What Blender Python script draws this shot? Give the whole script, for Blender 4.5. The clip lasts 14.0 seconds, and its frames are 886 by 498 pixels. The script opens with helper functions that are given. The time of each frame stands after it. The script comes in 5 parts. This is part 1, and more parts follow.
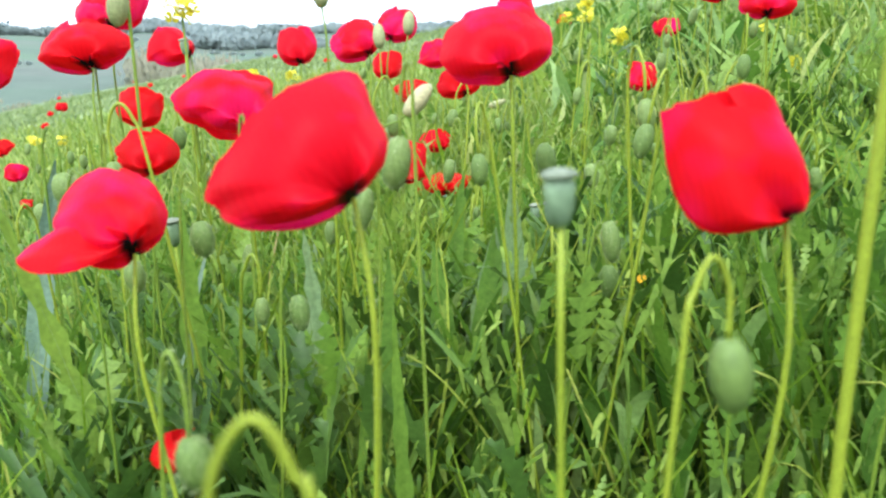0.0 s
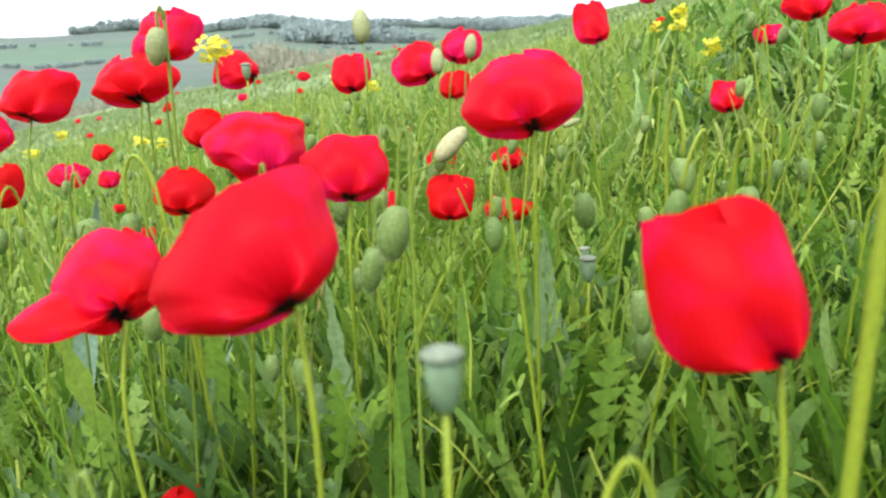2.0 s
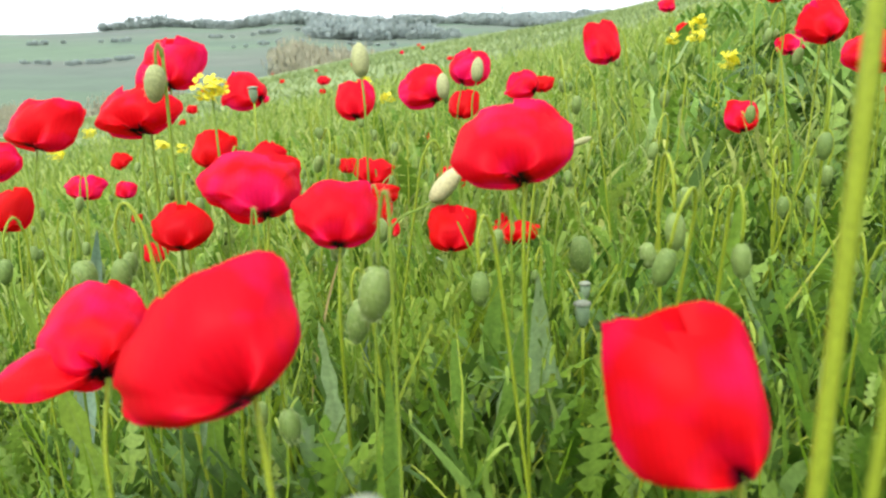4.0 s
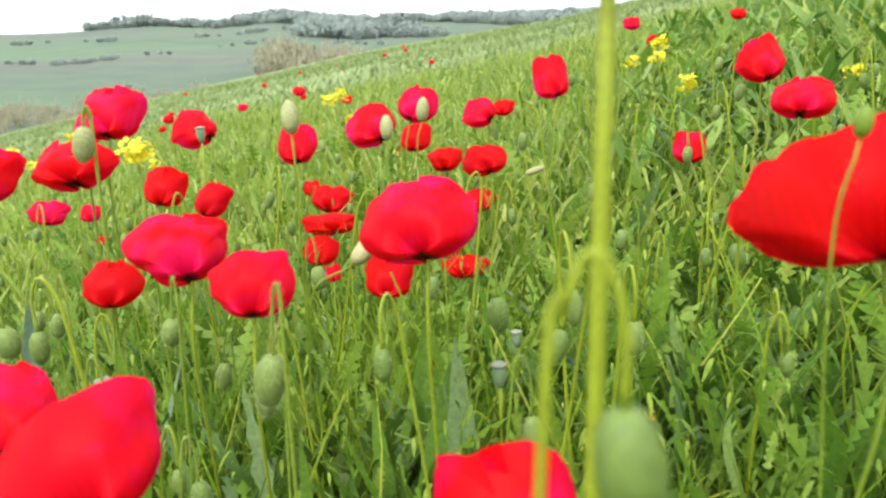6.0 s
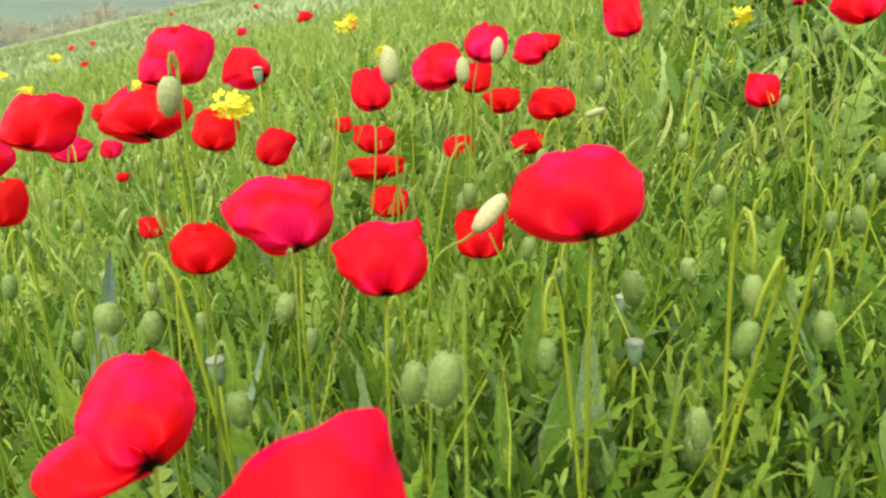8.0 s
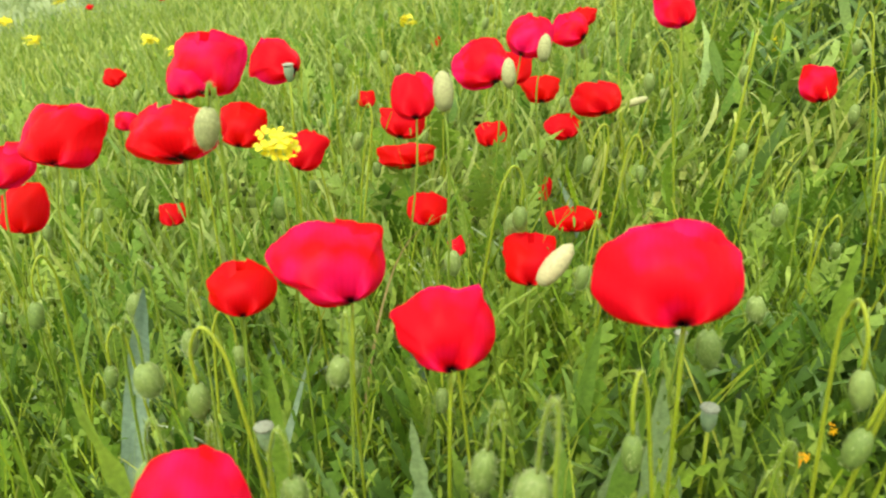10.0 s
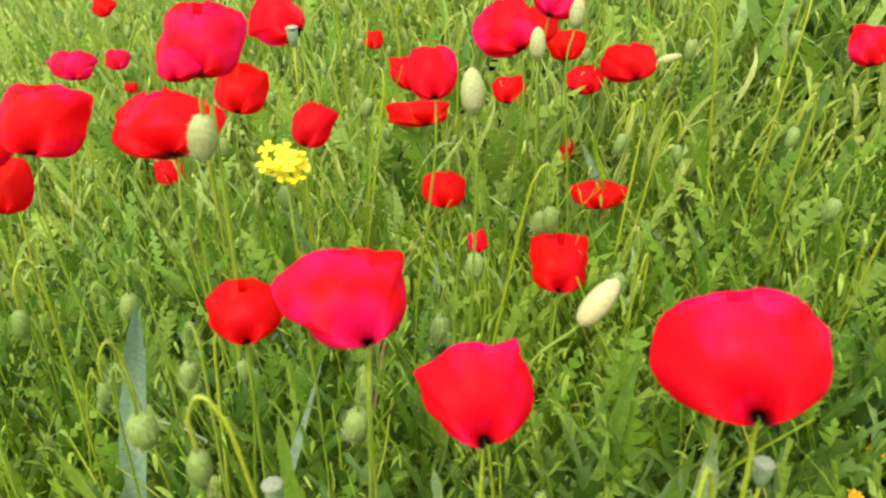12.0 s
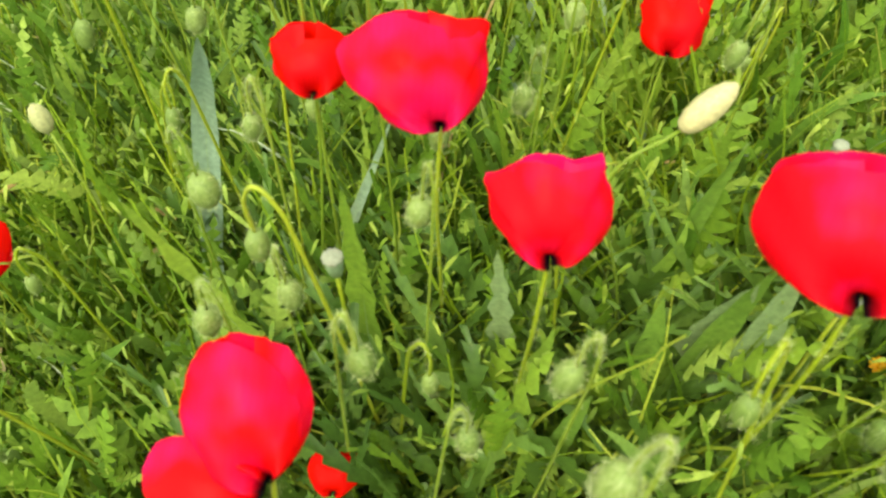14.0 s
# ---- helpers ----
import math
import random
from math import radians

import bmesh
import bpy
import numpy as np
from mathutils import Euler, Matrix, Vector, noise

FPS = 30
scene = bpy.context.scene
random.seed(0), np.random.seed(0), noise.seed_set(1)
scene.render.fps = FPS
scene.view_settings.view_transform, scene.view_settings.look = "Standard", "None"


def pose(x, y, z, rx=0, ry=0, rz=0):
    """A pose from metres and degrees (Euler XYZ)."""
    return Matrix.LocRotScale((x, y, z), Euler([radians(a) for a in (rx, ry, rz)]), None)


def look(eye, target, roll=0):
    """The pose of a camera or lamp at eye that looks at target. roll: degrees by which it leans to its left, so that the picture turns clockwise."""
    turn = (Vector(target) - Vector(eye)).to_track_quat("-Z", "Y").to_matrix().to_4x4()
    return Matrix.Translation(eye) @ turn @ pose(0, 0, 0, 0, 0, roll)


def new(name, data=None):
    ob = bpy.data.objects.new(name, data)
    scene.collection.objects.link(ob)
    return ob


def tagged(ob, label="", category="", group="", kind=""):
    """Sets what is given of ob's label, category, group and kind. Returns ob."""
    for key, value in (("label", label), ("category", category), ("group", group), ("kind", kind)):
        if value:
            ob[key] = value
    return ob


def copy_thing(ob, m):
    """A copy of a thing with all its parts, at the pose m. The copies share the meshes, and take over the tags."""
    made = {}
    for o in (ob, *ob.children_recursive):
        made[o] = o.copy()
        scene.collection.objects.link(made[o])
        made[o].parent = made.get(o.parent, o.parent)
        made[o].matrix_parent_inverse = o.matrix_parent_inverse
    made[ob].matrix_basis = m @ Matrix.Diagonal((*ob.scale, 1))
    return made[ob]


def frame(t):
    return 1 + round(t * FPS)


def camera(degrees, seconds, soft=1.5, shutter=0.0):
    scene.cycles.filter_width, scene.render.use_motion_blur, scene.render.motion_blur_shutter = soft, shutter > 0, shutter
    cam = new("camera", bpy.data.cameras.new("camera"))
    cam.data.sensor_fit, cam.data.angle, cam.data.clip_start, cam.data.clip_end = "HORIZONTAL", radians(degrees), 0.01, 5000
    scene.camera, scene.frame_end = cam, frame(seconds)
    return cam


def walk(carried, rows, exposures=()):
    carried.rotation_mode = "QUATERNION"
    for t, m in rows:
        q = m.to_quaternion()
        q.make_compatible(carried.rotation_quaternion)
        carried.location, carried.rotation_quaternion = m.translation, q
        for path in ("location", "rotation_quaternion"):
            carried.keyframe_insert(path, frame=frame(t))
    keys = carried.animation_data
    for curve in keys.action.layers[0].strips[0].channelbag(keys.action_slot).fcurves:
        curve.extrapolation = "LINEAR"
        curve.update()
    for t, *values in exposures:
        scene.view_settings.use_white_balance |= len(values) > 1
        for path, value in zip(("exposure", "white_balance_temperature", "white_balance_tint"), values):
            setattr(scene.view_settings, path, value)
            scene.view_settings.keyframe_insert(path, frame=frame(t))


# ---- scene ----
cam = camera(60.0, 14.0, soft=2.3)
# a small lens set on the flowers about 0.8 m off, with an opening of 2 mm
cam.data.dof.use_dof = True
cam.data.dof.focus_distance = 0.8
cam.data.dof.aperture_fstop = 15.6
# seconds, eye x y z in metres, turn about x y z in degrees
PATH = [
    (0.0, 0.0073, 0.0043, 0.5091, 77.12, -0.06, -0.57),
    (0.5, 0.0185, 0.0161, 0.5213, 77.13, 0.11, 2.06),
    (1.0, 0.0349, 0.0189, 0.5255, 76.94, -0.09, 4.77),
    (1.5, 0.0483, 0.0214, 0.5351, 76.75, -0.14, 6.10),
    (2.0, 0.0512, 0.0390, 0.5393, 76.67, -0.14, 7.13),
    (2.5, 0.0451, 0.0420, 0.5457, 76.57, -0.19, 7.82),
    (5.0, 0.0931, 0.0578, 0.5853, 76.36, -0.09, 9.15),
    (5.5, 0.1036, 0.0583, 0.5981, 76.33, -0.10, 8.68),
    (6.0, 0.1101, 0.0582, 0.6066, 76.26, 0.10, 8.05),
    (6.5, 0.1018, 0.0610, 0.6082, 76.31, -0.01, 7.47),
    (7.0, 0.0717, 0.0728, 0.6163, 76.27, -0.12, 7.00),
    (7.5, 0.0436, 0.0792, 0.6159, 75.98, -0.22, 6.93),
    (8.0, 0.0218, 0.0893, 0.6206, 70.74, -0.49, 7.20),
    (8.5, 0.0087, 0.1028, 0.6402, 67.68, -0.67, 7.41),
    (9.0, -0.0074, 0.1201, 0.6543, 66.97, -0.88, 7.73),
    (11.5, -0.0238, 0.1782, 0.6850, 63.24, -1.20, 7.91),
    (12.0, -0.0397, 0.2056, 0.6963, 60.13, -1.64, 8.28),
    (12.5, -0.0351, 0.2129, 0.6928, 57.18, -1.87, 9.94),
    (13.0, -0.0378, 0.2272, 0.6988, 49.08, -2.29, 12.58),
    (13.5, -0.0420, 0.2535, 0.7010, 42.63, -2.19, 14.53),
    (14.0, -0.0481, 0.2666, 0.7141, 35.23, -1.86, 17.11),
]
EXPOSURE = 1.2
walk(cam, [(t, pose(x, y, z, rx, ry, rz)) for t, x, y, z, rx, ry, rz in PATH],
     [(0.0, EXPOSURE + 0.17, 5500, 10), (1.0, EXPOSURE + 0.03, 5700, 10), (2.5, EXPOSURE, 5900, 10), (5.0, EXPOSURE, 6250, 9), (7.5, EXPOSURE, 6500, 8),
      (9.0, EXPOSURE + 0.02, 6850, 5), (12.0, EXPOSURE + 0.1, 7000, 3), (14.0, EXPOSURE + 0.28, 7300, 0)])

# ---- light: bright overcast sky with a broad weak sun ----
SUN_ELEVATION, SUN_TURN = 58.0, 200.0
world = bpy.data.worlds.new("overcast_sky")
scene.world = world
world.use_nodes = True
wn = world.node_tree.nodes
wl = world.node_tree.links
sky = wn.new("ShaderNodeTexSky")
sky.sky_type = "NISHITA"
sky.sun_disc = False
sky.sun_elevation = radians(SUN_ELEVATION)
sky.sun_rotation = radians(SUN_TURN)
sky.altitude = 300
sky.air_density = 1.0
sky.dust_density = 6.0
sky.ozone_density = 1.0
cloud = wn.new("ShaderNodeMix")
cloud.data_type = "RGBA"
cloud.inputs[0].default_value = 0.72
cloud.inputs[7].default_value = (9.3, 9.5, 9.8, 1)
wl.new(sky.outputs[0], cloud.inputs[6])
wl.new(cloud.outputs[2], wn["Background"].inputs[0])
wn["Background"].inputs[1].default_value = 0.12

sun_data = bpy.data.lights.new("sun", "SUN")
sun_data.energy = 1.5
sun_data.angle = radians(20)
sun_data.color = (1.0, 0.96, 0.9)
sun = new("sun", sun_data)
se, sr = radians(SUN_ELEVATION), radians(SUN_TURN)
to_sun = Vector((math.sin(sr) * math.cos(se), math.cos(sr) * math.cos(se), math.sin(se)))
sun.matrix_world = look(to_sun * 50, (0, 0, 0))


# ---- materials ----
def material(name):
    m = bpy.data.materials.new(name)
    m.use_nodes = True
    return m, m.node_tree.nodes, m.node_tree.links


def ramp(nodes, stops):
    r = nodes.new("ShaderNodeValToRGB")
    el = r.color_ramp.elements
    while len(el) < len(stops):
        el.new(0.5)
    for e, (p, c) in zip(el, stops):
        e.position, e.color = p, (*c, 1)
    return r


def noise_node(nodes, links, scale, detail=3.0, rough=0.6, coord="Object"):
    tc = nodes.new("ShaderNodeTexCoord")
    n = nodes.new("ShaderNodeTexNoise")
    n.inputs["Scale"].default_value = scale
    n.inputs["Detail"].default_value = detail
    n.inputs["Roughness"].default_value = rough
    links.new(tc.outputs[coord], n.inputs["Vector"])
    return n


def multiply(nodes, links, a, b, fac=1.0):
    m = nodes.new("ShaderNodeMix")
    m.data_type, m.blend_type = "RGBA", "MULTIPLY"
    m.inputs[0].default_value = fac
    links.new(a, m.inputs[6])
    links.new(b, m.inputs[7])
    return m.outputs[2]


def leafy(name, stops, translucent=0.3, rough=0.5, per="island", grain=260.0, spec=0.35):
    """Thin plant tissue: a colour for each blade, fine mottling, some light through it."""
    m, n, l = material(name)
    p = n["Principled BSDF"]
    if per == "island":
        src = n.new("ShaderNodeNewGeometry").outputs["Random Per Island"]
    else:
        src = n.new("ShaderNodeObjectInfo").outputs["Random"]
    r = ramp(n, stops)
    l.new(src, r.inputs[0])
    no = noise_node(n, l, grain, 2.0)
    shade = ramp(n, [(0.25, (0.72, 0.74, 0.7)), (0.75, (1.22, 1.2, 1.15))])
    l.new(no.outputs[0], shade.inputs[0])
    col = multiply(n, l, r.outputs[0], shade.outputs[0])
    if per == "island":
        drift = noise_node(n, l, 4.5, 3.0)
        patch = ramp(n, [(0.32, (0.78, 0.86, 0.95)), (0.5, (1.0, 1.0, 1.0)), (0.68, (1.2, 1.1, 0.95))])
        l.new(drift.outputs[0], patch.inputs[0])
        col = multiply(n, l, col, patch.outputs[0])
    l.new(col, p.inputs["Base Color"])
    p.inputs["Roughness"].default_value = rough
    p.inputs["Specular IOR Level"].default_value = spec
    b = n.new("ShaderNodeBump")
    b.inputs["Strength"].default_value = 0.25
    b.inputs["Distance"].default_value = 0.0006
    l.new(no.outputs[0], b.inputs["Height"])
    l.new(b.outputs[0], p.inputs["Normal"])
    if translucent > 0:
        t = n.new("ShaderNodeBsdfTranslucent")
        l.new(col, t.inputs[0])
        mix = n.new("ShaderNodeMixShader")
        mix.inputs[0].default_value = translucent
        l.new(p.outputs[0], mix.inputs[1])
        l.new(t.outputs[0], mix.inputs[2])
        l.new(mix.outputs[0], n["Material Output"].inputs[0])
    return m


def petal_material(name, red, rose, blotch):
    """Silky poppy petal: red tissue with rose patches, part tint, part painted sky sheen, fine radial veins, a black
    blotch at the claw.
    """
    m, n, l = material(name)
    p = n["Principled BSDF"]
    uv = n.new("ShaderNodeUVMap")
    uv.uv_map = "petal"
    sep = n.new("ShaderNodeSeparateXYZ")
    l.new(uv.outputs[0], sep.inputs[0])
    no = noise_node(n, l, 30.0, 2.0)
    body = n.new("ShaderNodeMix")
    body.data_type = "RGBA"
    body.inputs[6].default_value = (*red, 1)
    body.inputs[7].default_value = (*rose, 1)
    # patches of rose: petal tint, and sheen of the sky painted in
    fac = ramp(n, [(0.53, (0, 0, 0)), (0.76, (1, 1, 1))])
    info = n.new("ShaderNodeObjectInfo")
    tint = n.new("ShaderNodeMath")
    tint.operation = "MULTIPLY_ADD"
    l.new(info.outputs["Random"], tint.inputs[0])
    tint.inputs[1].default_value = 0.2
    l.new(no.outputs[0], tint.inputs[2])
    l.new(tint.outputs[0], fac.inputs[0])
    l.new(fac.outputs[0], body.inputs[0])
    # veins fan out along the petal
    w = n.new("ShaderNodeTexWave")
    w.wave_type, w.bands_direction = "BANDS", "X"
    w.inputs["Scale"].default_value = 6.0
    w.inputs["Distortion"].default_value = 5.0
    w.inputs["Detail"].default_value = 2.0
    l.new(uv.outputs[0], w.inputs["Vector"])
    vein = ramp(n, [(0.0, (0.95, 0.9, 0.92)), (0.6, (1, 1, 1))])
    l.new(w.outputs[0], vein.inputs[0])
    col = multiply(n, l, body.outputs[2], vein.outputs[0])
    # blotch: an oval at the foot of the petal with an uneven edge
    across = n.new("ShaderNodeMath")
    across.operation = "SUBTRACT"
    l.new(sep.outputs[0], across.inputs[0])
    across.inputs[1].default_value = 0.5
    sq = n.new("ShaderNodeVectorMath")
    sq.operation = "LENGTH"
    comb = n.new("ShaderNodeCombineXYZ")
    ax = n.new("ShaderNodeMath")
    ax.operation = "MULTIPLY"
    l.new(across.outputs[0], ax.inputs[0])
    ax.inputs[1].default_value = 0.95
    l.new(ax.outputs[0], comb.inputs[0])
    l.new(sep.outputs[1], comb.inputs[1])
    l.new(comb.outputs[0], sq.inputs[0])
    edge = n.new("ShaderNodeMath")
    edge.operation = "MULTIPLY_ADD"
    l.new(no.outputs[0], edge.inputs[0])
    edge.inputs[1].default_value = 0.16
    l.new(sq.outputs["Value"], edge.inputs[2])
    spot = ramp(n, [(blotch, (1, 1, 1)), (blotch + 0.07, (0, 0, 0))])
    l.new(edge.outputs[0], spot.inputs[0])
    dark = n.new("ShaderNodeMix")
    dark.data_type = "RGBA"
    dark.inputs[7].default_value = (0.006, 0.003, 0.006, 1)
    l.new(spot.outputs[0], dark.inputs[0])
    l.new(col, dark.inputs[6])
    l.new(dark.outputs[2], p.inputs["Base Color"])
    p.inputs["Roughness"].default_value = 0.5
    p.inputs["Specular IOR Level"].default_value = 0.12
    b = n.new("ShaderNodeBump")
    b.inputs["Strength"].default_value = 0.05
    b.inputs["Distance"].default_value = 0.0005
    l.new(w.outputs[0], b.inputs["Height"])
    crease = noise_node(n, l, 75.0, 2.0, 0.5)
    crease.inputs["Distortion"].default_value = 0.8
    b2 = n.new("ShaderNodeBump")
    b2.inputs["Strength"].default_value = 0.45
    b2.inputs["Distance"].default_value = 0.0016
    l.new(crease.outputs[0], b2.inputs["Height"])
    l.new(b.outputs[0], b2.inputs["Normal"])
    l.new(b2.outputs[0], p.inputs["Normal"])
    t = n.new("ShaderNodeBsdfTranslucent")
    l.new(dark.outputs[2], t.inputs[0])
    mix = n.new("ShaderNodeMixShader")
    mix.inputs[0].default_value = 0.55
    l.new(p.outputs[0], mix.inputs[1])
    l.new(t.outputs[0], mix.inputs[2])
    l.new(mix.outputs[0], n["Material Output"].inputs[0])
    return m


PETAL = petal_material("rose_petal", (0.74, 0.002, 0.016), (0.80, 0.008, 0.130), 0.104)
PETAL_DEEP = petal_material("deep_red_petal", (0.74, 0.002, 0.008), (0.78, 0.006, 0.105), 0.104)
PETAL_RED = petal_material("scarlet_petal", (0.72, 0.003, 0.002), (0.70, 0.002, 0.012), 0.100)
STEM = leafy("poppy_stem", [(0.0, (0.155, 0.245, 0.020)), (1.0, (0.235, 0.320, 0.034))], 0.15, 0.5, "object", 900.0)
YOUNG_STEM = leafy("young_stem", [(0.0, (0.24, 0.32, 0.016)), (1.0, (0.32, 0.385, 0.028))], 0.2, 0.5, "object", 900.0)
BUD = leafy("hairy_bud", [(0.0, (0.115, 0.180, 0.034)), (1.0, (0.180, 0.250, 0.062))], 0.08, 0.6, "object", 500.0)
PALE_BUD = leafy("pale_bud", [(0.0, (0.28, 0.31, 0.12)), (1.0, (0.40, 0.40, 0.19))], 0.12, 0.6, "object", 500.0)
CREAM = leafy("cream_bud", [(0.0, (0.42, 0.39, 0.19)), (1.0, (0.50, 0.47, 0.26))], 0.12, 0.6, "object", 500.0)
POD = leafy("grey_pod", [(0.0, (0.14, 0.215, 0.105)), (1.0, (0.19, 0.265, 0.15))], 0.0, 0.55, "object", 300.0)
POD_CAP = leafy("pod_cap", [(0.0, (0.17, 0.20, 0.13)), (1.0, (0.22, 0.24, 0.17))], 0.0, 0.7, "object", 600.0)
HAIR = leafy("plant_hair", [(0.0, (0.34, 0.42, 0.16)), (1.0, (0.50, 0.55, 0.27))], 0.3, 0.5, "object", 50.0)
STAMEN = leafy("stamen", [(0.0, (0.012, 0.008, 0.015)), (1.0, (0.03, 0.02, 0.03))], 0.0, 0.8, "object", 500.0)
YELLOW = leafy("mustard_petal", [(0.0, (0.74, 0.64, 0.015)), (1.0, (0.80, 0.74, 0.04))], 0.3, 0.5, "island", 300.0)
ORANGE = leafy("marigold_petal", [(0.0, (0.85, 0.36, 0.01)), (1.0, (0.85, 0.50, 0.01))], 0.25, 0.5, "island", 300.0)
GRASS = leafy("grass_blade", [(0.0, (0.098, 0.182, 0.010)), (0.45, (0.180, 0.305, 0.015)), (0.8, (0.273, 0.401, 0.028)), (1.0, (0.381, 0.471, 0.059))], 0.38, spec=0.15)
LOBED = leafy("lobed_leaf", [(0.0, (0.074, 0.158, 0.015)), (0.5, (0.158, 0.272, 0.027)), (1.0, (0.255, 0.362, 0.070))], 0.38, spec=0.15)
BROAD = leafy("broad_leaf", [(0.0, (0.064, 0.150, 0.014)), (0.6, (0.155, 0.270, 0.040)), (1.0, (0.270, 0.372, 0.110))], 0.33, spec=0.2)
HERB_STEM = leafy("herb_stem", [(0.0, (0.13, 0.22, 0.011)), (0.6, (0.22, 0.31, 0.021)), (1.0, (0.36, 0.40, 0.070))], 0.25, spec=0.15)
# grass beyond 7 m, with haze put into its greyer, paler colour
HAZED_GRASS = leafy("slope_grass", [(0.0, (0.145, 0.200, 0.072)), (0.5, (0.195, 0.255, 0.098)), (1.0, (0.270, 0.320, 0.140))], 0.35, 0.7, grain=3.0, spec=0.1)
# pale blades added so that the meadow lightens with distance
HAZE_HEADS = leafy("haze_head", [(0.0, (0.22, 0.31, 0.060)), (0.6, (0.30, 0.39, 0.095)), (1.0, (0.39, 0.45, 0.150))], 0.4, spec=0.1)
GLAUCOUS = leafy("blue_green_leaf", [(0.0, (0.16, 0.25, 0.15)), (1.0, (0.26, 0.36, 0.25))], 0.2, 0.45)
SHOOT = leafy("leafy_shoot", [(0.0, (0.085, 0.165, 0.018)), (0.45, (0.17, 0.275, 0.030)), (1.0, (0.33, 0.43, 0.075))], 0.4, spec=0.15)
# lighter copy of SHOOT: haze of distance painted in for plants beyond 1 m
HAZED_SHOOT = leafy("hazed_shoot", [(0.0, (0.16, 0.245, 0.040)), (0.45, (0.28, 0.37, 0.080)), (1.0, (0.42, 0.49, 0.140))], 0.4, spec=0.15)
PALE_LEAF = leafy("pale_leaf", [(0.0, (0.20, 0.31, 0.11)), (1.0, (0.29, 0.385, 0.175))], 0.3, spec=0.2)
SILVER = leafy("silvery_blade", [(0.0, (0.28, 0.37, 0.20)), (1.0, (0.42, 0.48, 0.32))], 0.3, 0.35, spec=0.5)
DARK = leafy("dark_leaf", [(0.0, (0.045, 0.095, 0.012)), (0.6, (0.065, 0.13, 0.018)), (1.0, (0.10, 0.18, 0.032))], 0.2, spec=0.3)
DRY = leafy("dry_leaf", [(0.0, (0.30, 0.22, 0.08)), (1.0, (0.42, 0.33, 0.14))], 0.15)
# distance haze painted into the colour of the skyline woods, hedges and mast
HAZED_FAR = leafy("hazed_far", [(0.0, (0.36, 0.42, 0.40)), (0.5, (0.37, 0.43, 0.41)), (1.0, (0.38, 0.44, 0.41))], 0.5, 0.9, "island", 0.4)
# brown twigs lightened well past their own tone to carry valley haze
HAZED_TWIGS = leafy("hazed_twigs", [(0.0, (0.38, 0.37, 0.25)), (0.5, (0.42, 0.40, 0.28)), (1.0, (0.46, 0.43, 0.31))], 0.5, 0.9, "island", 0.4)


def ground_material():
    m, n, l = material("field_ground")
    p = n["Principled BSDF"]
    geo = n.new("ShaderNodeNewGeometry")
    far = n.new("ShaderNodeVectorMath")
    far.operation = "LENGTH"
    l.new(geo.outputs["Position"], far.inputs[0])
    # soil and moss under the plants
    n1 = noise_node(n, l, 14.0, 5.0)
    soil = ramp(n, [(0.3, (0.035, 0.045, 0.014)), (0.5, (0.06, 0.085, 0.02)), (0.7, (0.09, 0.12, 0.035))])
    l.new(n1.outputs[0], soil.inputs[0])
    # meadow seen from some metres off, haze greyed into its colour
    n2 = noise_node(n, l, 1.3, 8.0, 0.7)
    meadow = ramp(n, [(0.3, (0.12, 0.172, 0.052)), (0.5, (0.18, 0.238, 0.078)), (0.7, (0.25, 0.302, 0.118))])
    l.new(n2.outputs[0], meadow.inputs[0])
    # plots of farmland across the valley, their greens greyed for haze
    mp = n.new("ShaderNodeMapping")
    mp.inputs["Scale"].default_value = (0.007, 0.024, 0.0)
    mp.inputs["Rotation"].default_value = (0, 0, 0.35)
    l.new(geo.outputs["Position"], mp.inputs[0])
    vo = n.new("ShaderNodeTexVoronoi")
    vo.inputs["Scale"].default_value = 1.0
    l.new(mp.outputs[0], vo.inputs["Vector"])
    plots = ramp(n, [(0.0, (0.068, 0.096, 0.064)), (0.25, (0.072, 0.124, 0.064)), (0.5, (0.080, 0.096, 0.072)), (0.75, (0.082, 0.134, 0.066)), (1.0, (0.088, 0.104, 0.074))])
    sp = n.new("ShaderNodeSeparateColor")
    l.new(vo.outputs["Color"], sp.inputs[0])
    l.new(sp.outputs[0], plots.inputs[0])
    n3 = noise_node(n, l, 0.05, 6.0, 0.65)
    tone = ramp(n, [(0.3, (0.8, 0.82, 0.8)), (0.7, (1.12, 1.1, 1.1))])
    l.new(n3.outputs[0], tone.inputs[0])
    farm = multiply(n, l, plots.outputs[0], tone.outputs[0])
    a = n.new("ShaderNodeMapRange")
    a.inputs["From Min"].default_value, a.inputs["From Max"].default_value = 5.0, 14.0
    l.new(far.outputs["Value"], a.inputs["Value"])
    b = n.new("ShaderNodeMapRange")
    b.inputs["From Min"].default_value, b.inputs["From Max"].default_value = 70.0, 130.0
    l.new(far.outputs["Value"], b.inputs["Value"])
    m1 = n.new("ShaderNodeMix")
    m1.data_type = "RGBA"
    l.new(a.outputs[0], m1.inputs[0])
    l.new(soil.outputs[0], m1.inputs[6])
    l.new(meadow.outputs[0], m1.inputs[7])
    m2 = n.new("ShaderNodeMix")
    m2.data_type = "RGBA"
    l.new(b.outputs[0], m2.inputs[0])
    l.new(m1.outputs[2], m2.inputs[6])
    l.new(farm, m2.inputs[7])
    l.new(m2.outputs[2], p.inputs["Base Color"])
    p.inputs["Roughness"].default_value = 0.95
    bump = n.new("ShaderNodeBump")
    bump.inputs["Strength"].default_value = 0.8
    bump.inputs["Distance"].default_value = 0.02
    l.new(n1.outputs[0], bump.inputs["Height"])
    l.new(bump.outputs[0], p.inputs["Normal"])
    return m


